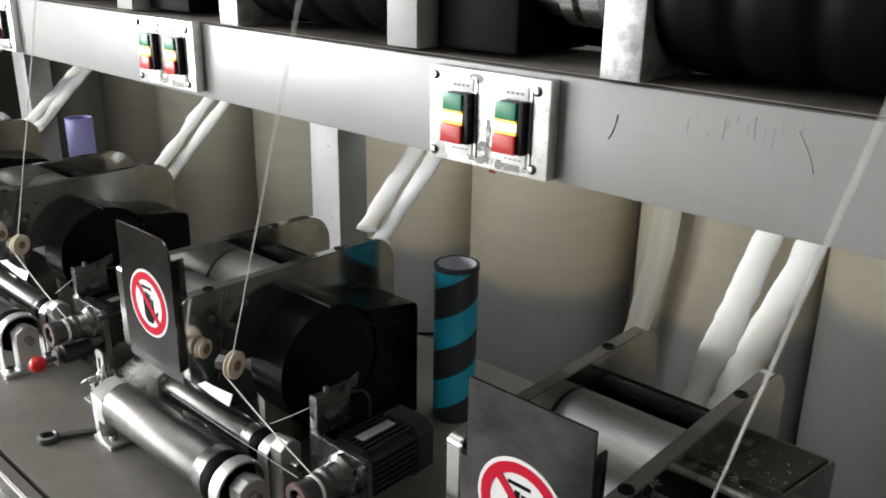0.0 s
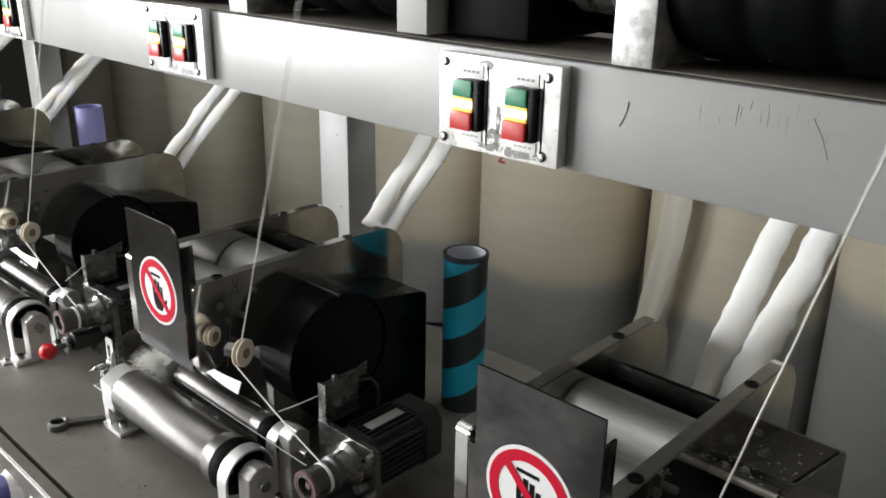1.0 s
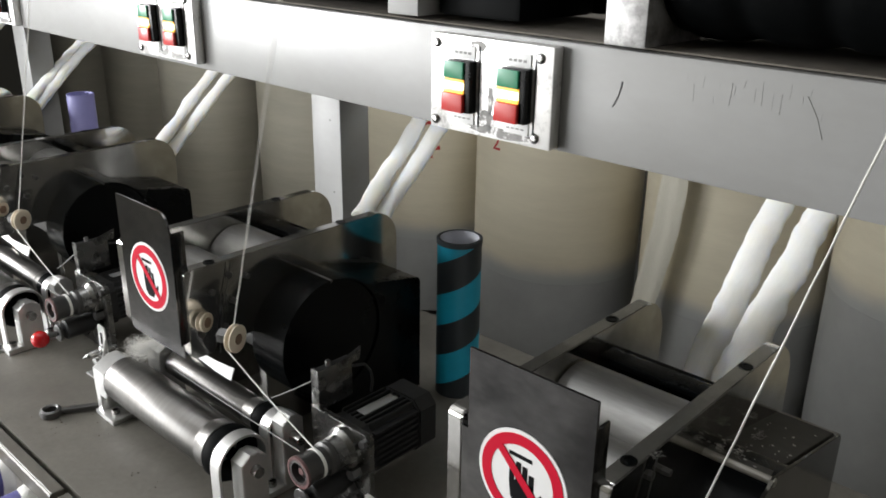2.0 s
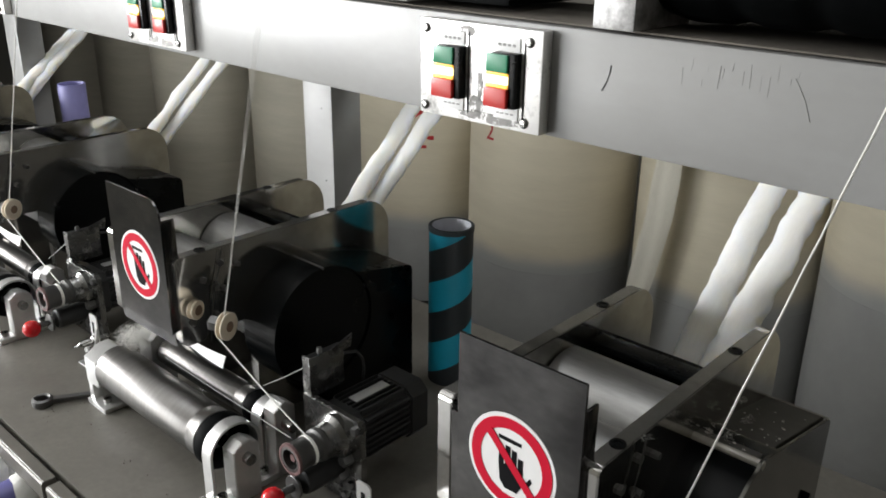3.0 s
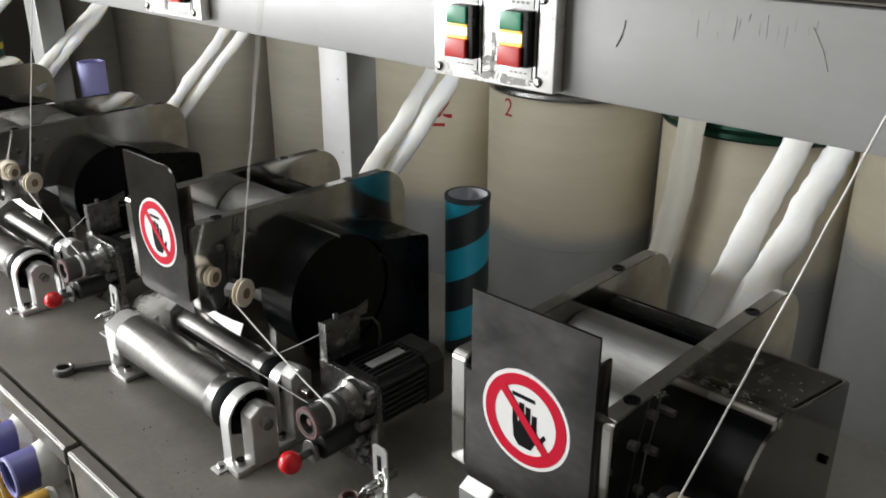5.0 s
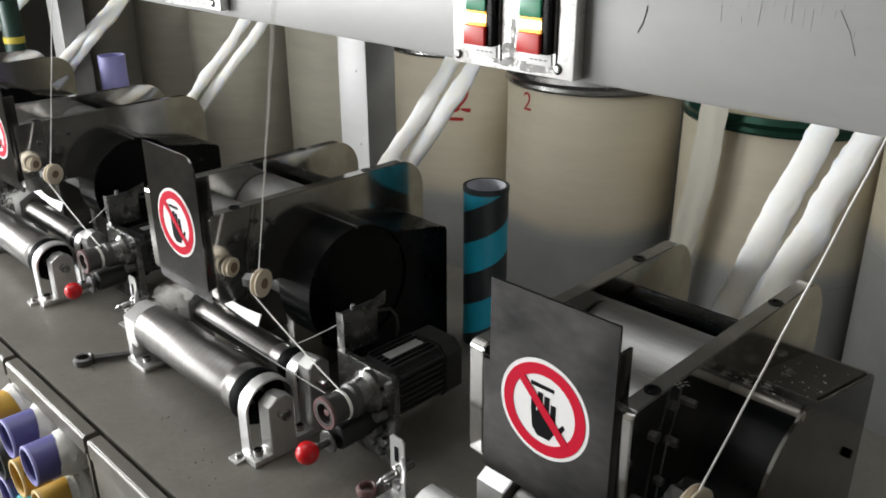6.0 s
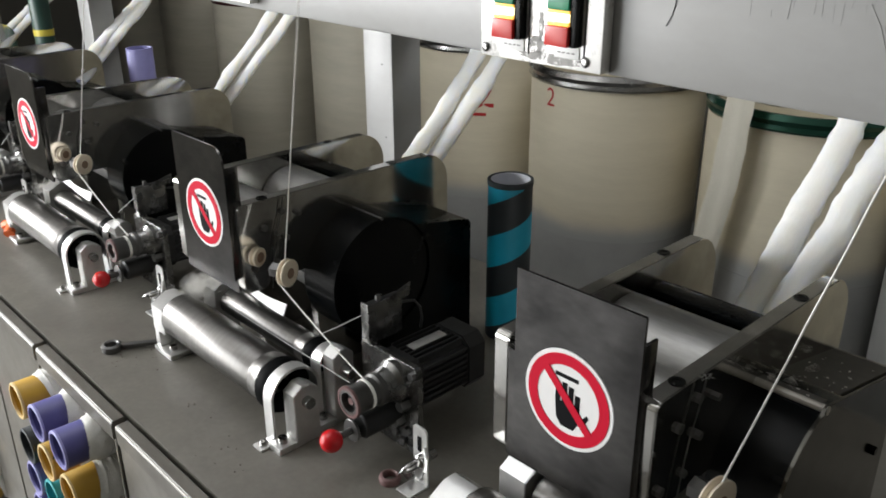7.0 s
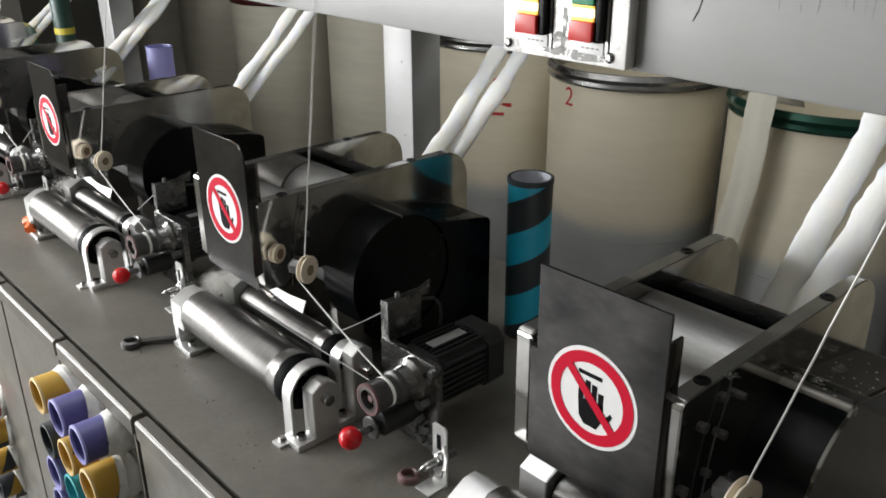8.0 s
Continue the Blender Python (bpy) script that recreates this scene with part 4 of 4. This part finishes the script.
plain_tube(pose(-1.853, 0.50, TOP + 0.003), LILAC, 0.036, 0.290, "pale lilac plastic bobbin tube standing on the table")
far = plain_tube(pose(-2.40, 0.44, TOP + 0.003), DKGREEN, 0.030, 0.40, "dark green paper tube with a yellow band on the table")
part("band", lathe([(0.0302, 0.27), (0.0312, 0.271), (0.0312, 0.289), (0.0302, 0.29)], seg=32), YELLOW, far, "yellow band")

# bobbins lying in the open bay, their ends towards the aisle
rows = [(-0.861, 0.7355, OCHRE), (-0.776, 0.735, PURPLE), (-0.691, 0.730, PURPLE), (-0.860, 0.648, TUBEBLACK), (-0.770, 0.664, OCHRE), (-0.860, 0.583, PURPLE),
        (-0.774, 0.594, CYAN), (-0.683, 0.655, OCHRE), (-0.862, 0.516, PURPLE), (-0.690, 0.582, PURPLE), (-0.780, 0.524, OCHRE), (-0.700, 0.510, TUBEBLACK)]
names = {"ochre_paper": "ochre paper bobbin tube with loose white yarn", "lilac_plastic": "lilac plastic bobbin tube with loose white yarn", "black_paper": "black paper bobbin tube with loose white yarn", "cyan_paper": "cyan paper bobbin tube with loose white yarn"}
for bx, bz, col in rows:
    plain_tube(pose(bx, 0.024, bz, 90, 0, 0), col, 0.0315, 0.255, names[col.name] + " in the open bay", True, "tube", "stored bobbin tubes")
for k, (bx, bz, col) in enumerate(rows):
    plain_tube(pose(bx - 0.735, 0.02, bz - 0.30, 90, 0, 0), (PURPLE, OCHRE, RED, TUBEBLACK)[k % 4], 0.031, 0.24, "bobbin tube with loose white yarn in the far open bay", True, "tube", "stored bobbin tubes")

# spanner
wr = thing("spanner", "oily steel ring spanner lying on the table", "spanner", pose(-0.798, -0.088, TOP, 0, 0, 60))
part("ring", lathe([(0.0095, 0.001), (0.0095, 0.011), (0.012, 0.013), (0.016, 0.011), (0.017, 0.006), (0.016, 0.001)], (0, 0, 0), "z", 24, closed=True), DARKSTEEL, wr)
part("shaft", box(0.014, 0.15, -0.0055, 0.0055, 0.003, 0.010, 0.002), DARKSTEEL, wr)
tagged(finish("ring_washer", lathe([(0.0085, 0.0), (0.0085, 0.008), (0.010, 0.010), (0.0125, 0.009), (0.0145, 0.005), (0.014, 0.0)], seg=28, closed=True), PINK), "small worn pink ring lying on the table", "ring").matrix_basis = pose(-0.227, 0.026, TOP)
tagged(finish("plastic_scrap", tube_along([(0, 0, 0.012), (0.02, 0.01, 0.02), (0.045, 0.0, 0.022), (0.06, -0.012, 0.012)], 0.012, 8), ORANGE), "crumpled orange plastic scrap on the table", "scrap").matrix_basis = pose(-1.48, -0.03, TOP)

# dirt and crumbs round the spanner and the bearing feet
rng = random.Random(5)
bm = bmesh.new()
for k in range(45):
    cx, cy = rng.choice(((-0.77, -0.10), (-0.79, -0.095), (-0.70, -0.05), (-0.55, -0.09), (-0.42, -0.10)))
    x, y = rng.gauss(cx, 0.03), rng.gauss(cy, 0.02)
    r = rng.uniform(0.0004, 0.0012)
    bmesh.ops.create_icosphere(bm, subdivisions=1, radius=r, matrix=Matrix.Translation((x, max(-0.145, y), TOP + r * 0.5)))
tagged(finish("dirt_crumbs", bm, CRUMB), "dark rusty crumbs scattered on the table", "dirt", kind="stuff")

# pale fluff on the top of the nearest drive box
rng = random.Random(21)
bm = bmesh.new()
for k in range(36):
    x, y = rng.uniform(0.155, 0.213), rng.triangular(0.19, 0.37, 0.21)
    r = rng.uniform(0.0003, 0.0013)
    bmesh.ops.create_icosphere(bm, subdivisions=1, radius=r, matrix=Matrix.Translation((x, y, TOP + 0.2529 - (y - 0.187) * 0.2236)) @ Matrix.Diagonal((rng.uniform(0.6, 2.4), rng.uniform(0.6, 2), 0.4, 1)))
tagged(finish("fluff_specks", bm, YARN), "pale fluff specks on the black drive box", "dust", kind="stuff")

# wisps of lint on the nearest side plate, its screws and the folded edge
rng = random.Random(33)
bm = bmesh.new()
for cx, cy, cz, count, spread in ((0.149, 0.078, 0.300, 16, 0.004), (0.160, 0.196, 0.2545, 35, 0.005), (0.178, 0.200, 0.2555, 20, 0.005), (0.150, 0.300, 0.240, 20, 0.005), (0.168, 0.275, 0.2345, 26, 0.005)):
    for k in range(count):
        c = Vector((cx + abs(rng.gauss(0, spread)), cy + rng.gauss(0, spread), cz + abs(rng.gauss(0, spread * 0.35))))
        d = Vector((rng.gauss(0, 1), rng.gauss(0, 1), rng.gauss(0, 0.4))).normalized() * rng.uniform(0.0008, 0.003)
        tube_along([c - d, c + Vector((rng.gauss(0, 0.002), rng.gauss(0, 0.002), 0)), c + d], 0.00014, 3, bm)
near_lint = tagged(finish("lint", bm, YARN), "wisps of pale lint on the steel side plate", "lint", kind="stuff")
near_lint.matrix_basis = pose(0, 0, TOP)

# lint clinging to the left bearings
rng = random.Random(9)
for xs, count in ((PITCH[1], 1100), (PITCH[2], 300)):
    bm = bmesh.new()
    for k in range(count):
        c = Vector((-0.050 + rng.gauss(0, 0.016), 0.042 + rng.gauss(0, 0.014), 0.104 + rng.gauss(0, 0.006)))
        d = Vector((rng.gauss(0, 1), rng.gauss(0, 1), rng.gauss(0, 0.6))).normalized() * rng.uniform(0.004, 0.012)
        mid = c + Vector((rng.gauss(0, 0.004), rng.gauss(0, 0.004), rng.gauss(0, 0.004)))
        tube_along([c - d, mid, c + d], 0.00013, 3, bm)
    lint = tagged(finish("lint", bm, YARN), "wisp of white lint on the roller bearings", "lint", kind="stuff")
    lint.matrix_basis = pose(xs, 0, TOP)

# numbers brushed on the cans


def can_number(can, ang, z, size, r=CR + 0.0012):
    cu = bpy.data.curves.new("number", "FONT")
    cu.body, cu.size, cu.extrude = "2", size, 0.0002
    tmp = new("tmp_number", cu)
    bpy.context.view_layer.update()
    me = bpy.data.meshes.new_from_object(tmp.evaluated_get(bpy.context.evaluated_depsgraph_get()))
    bpy.data.objects.remove(tmp)
    for v in me.vertices:
        a = radians(ang) + v.co.x / r
        v.co = Vector(((r + v.co.z) * math.sin(a), -(r + v.co.z) * math.cos(a), z + v.co.y))
    me.materials.append(REDINK)
    ob = new("number", me)
    ob.parent = can
    ob["label"] = "red painted number 2"
    return ob


can_number(cans[5], -15, 0.812, 0.090)
can_number(cans[4], 33, 0.715, 0.17)
part("red_dash", prism([((CR + 0.0006) * math.sin(a), -(CR + 0.0006) * math.cos(a)) for a in np.linspace(0.52, 0.74, 8)] + [((CR + 0.0014) * math.sin(a), -(CR + 0.0014) * math.cos(a)) for a in np.linspace(0.74, 0.52, 8)], "z", 0.682, 0.694), REDINK, cans[4], "red painted dash")


def swing(t, low, span, period):
    u = ((t - low) / period) % 1.0
    w = 2 * u if u < 0.5 else 2 - 2 * u
    return span[0] + (span[1] - span[0]) * w


def motions():
    for ob, (gx, gy, gz), low, span, period in zip(rising, GUIDE, LOW, SPAN, PERIOD):
        rows = []
        for i in range(81):
            t = i * 0.1
            rows.append((t, pose(gx, gy, gz, -LEAN_BACK, math.degrees(math.atan(swing(t, low, span, period))), 0)))
        walk(ob, rows)
    for ob, m in slivers:
        walk(ob, [(0.0, m @ pose(0, 0, 0)), (4.0, m @ pose(0, 0, -0.06)), (8.0, m @ pose(0, 0, -0.12))])


motions()
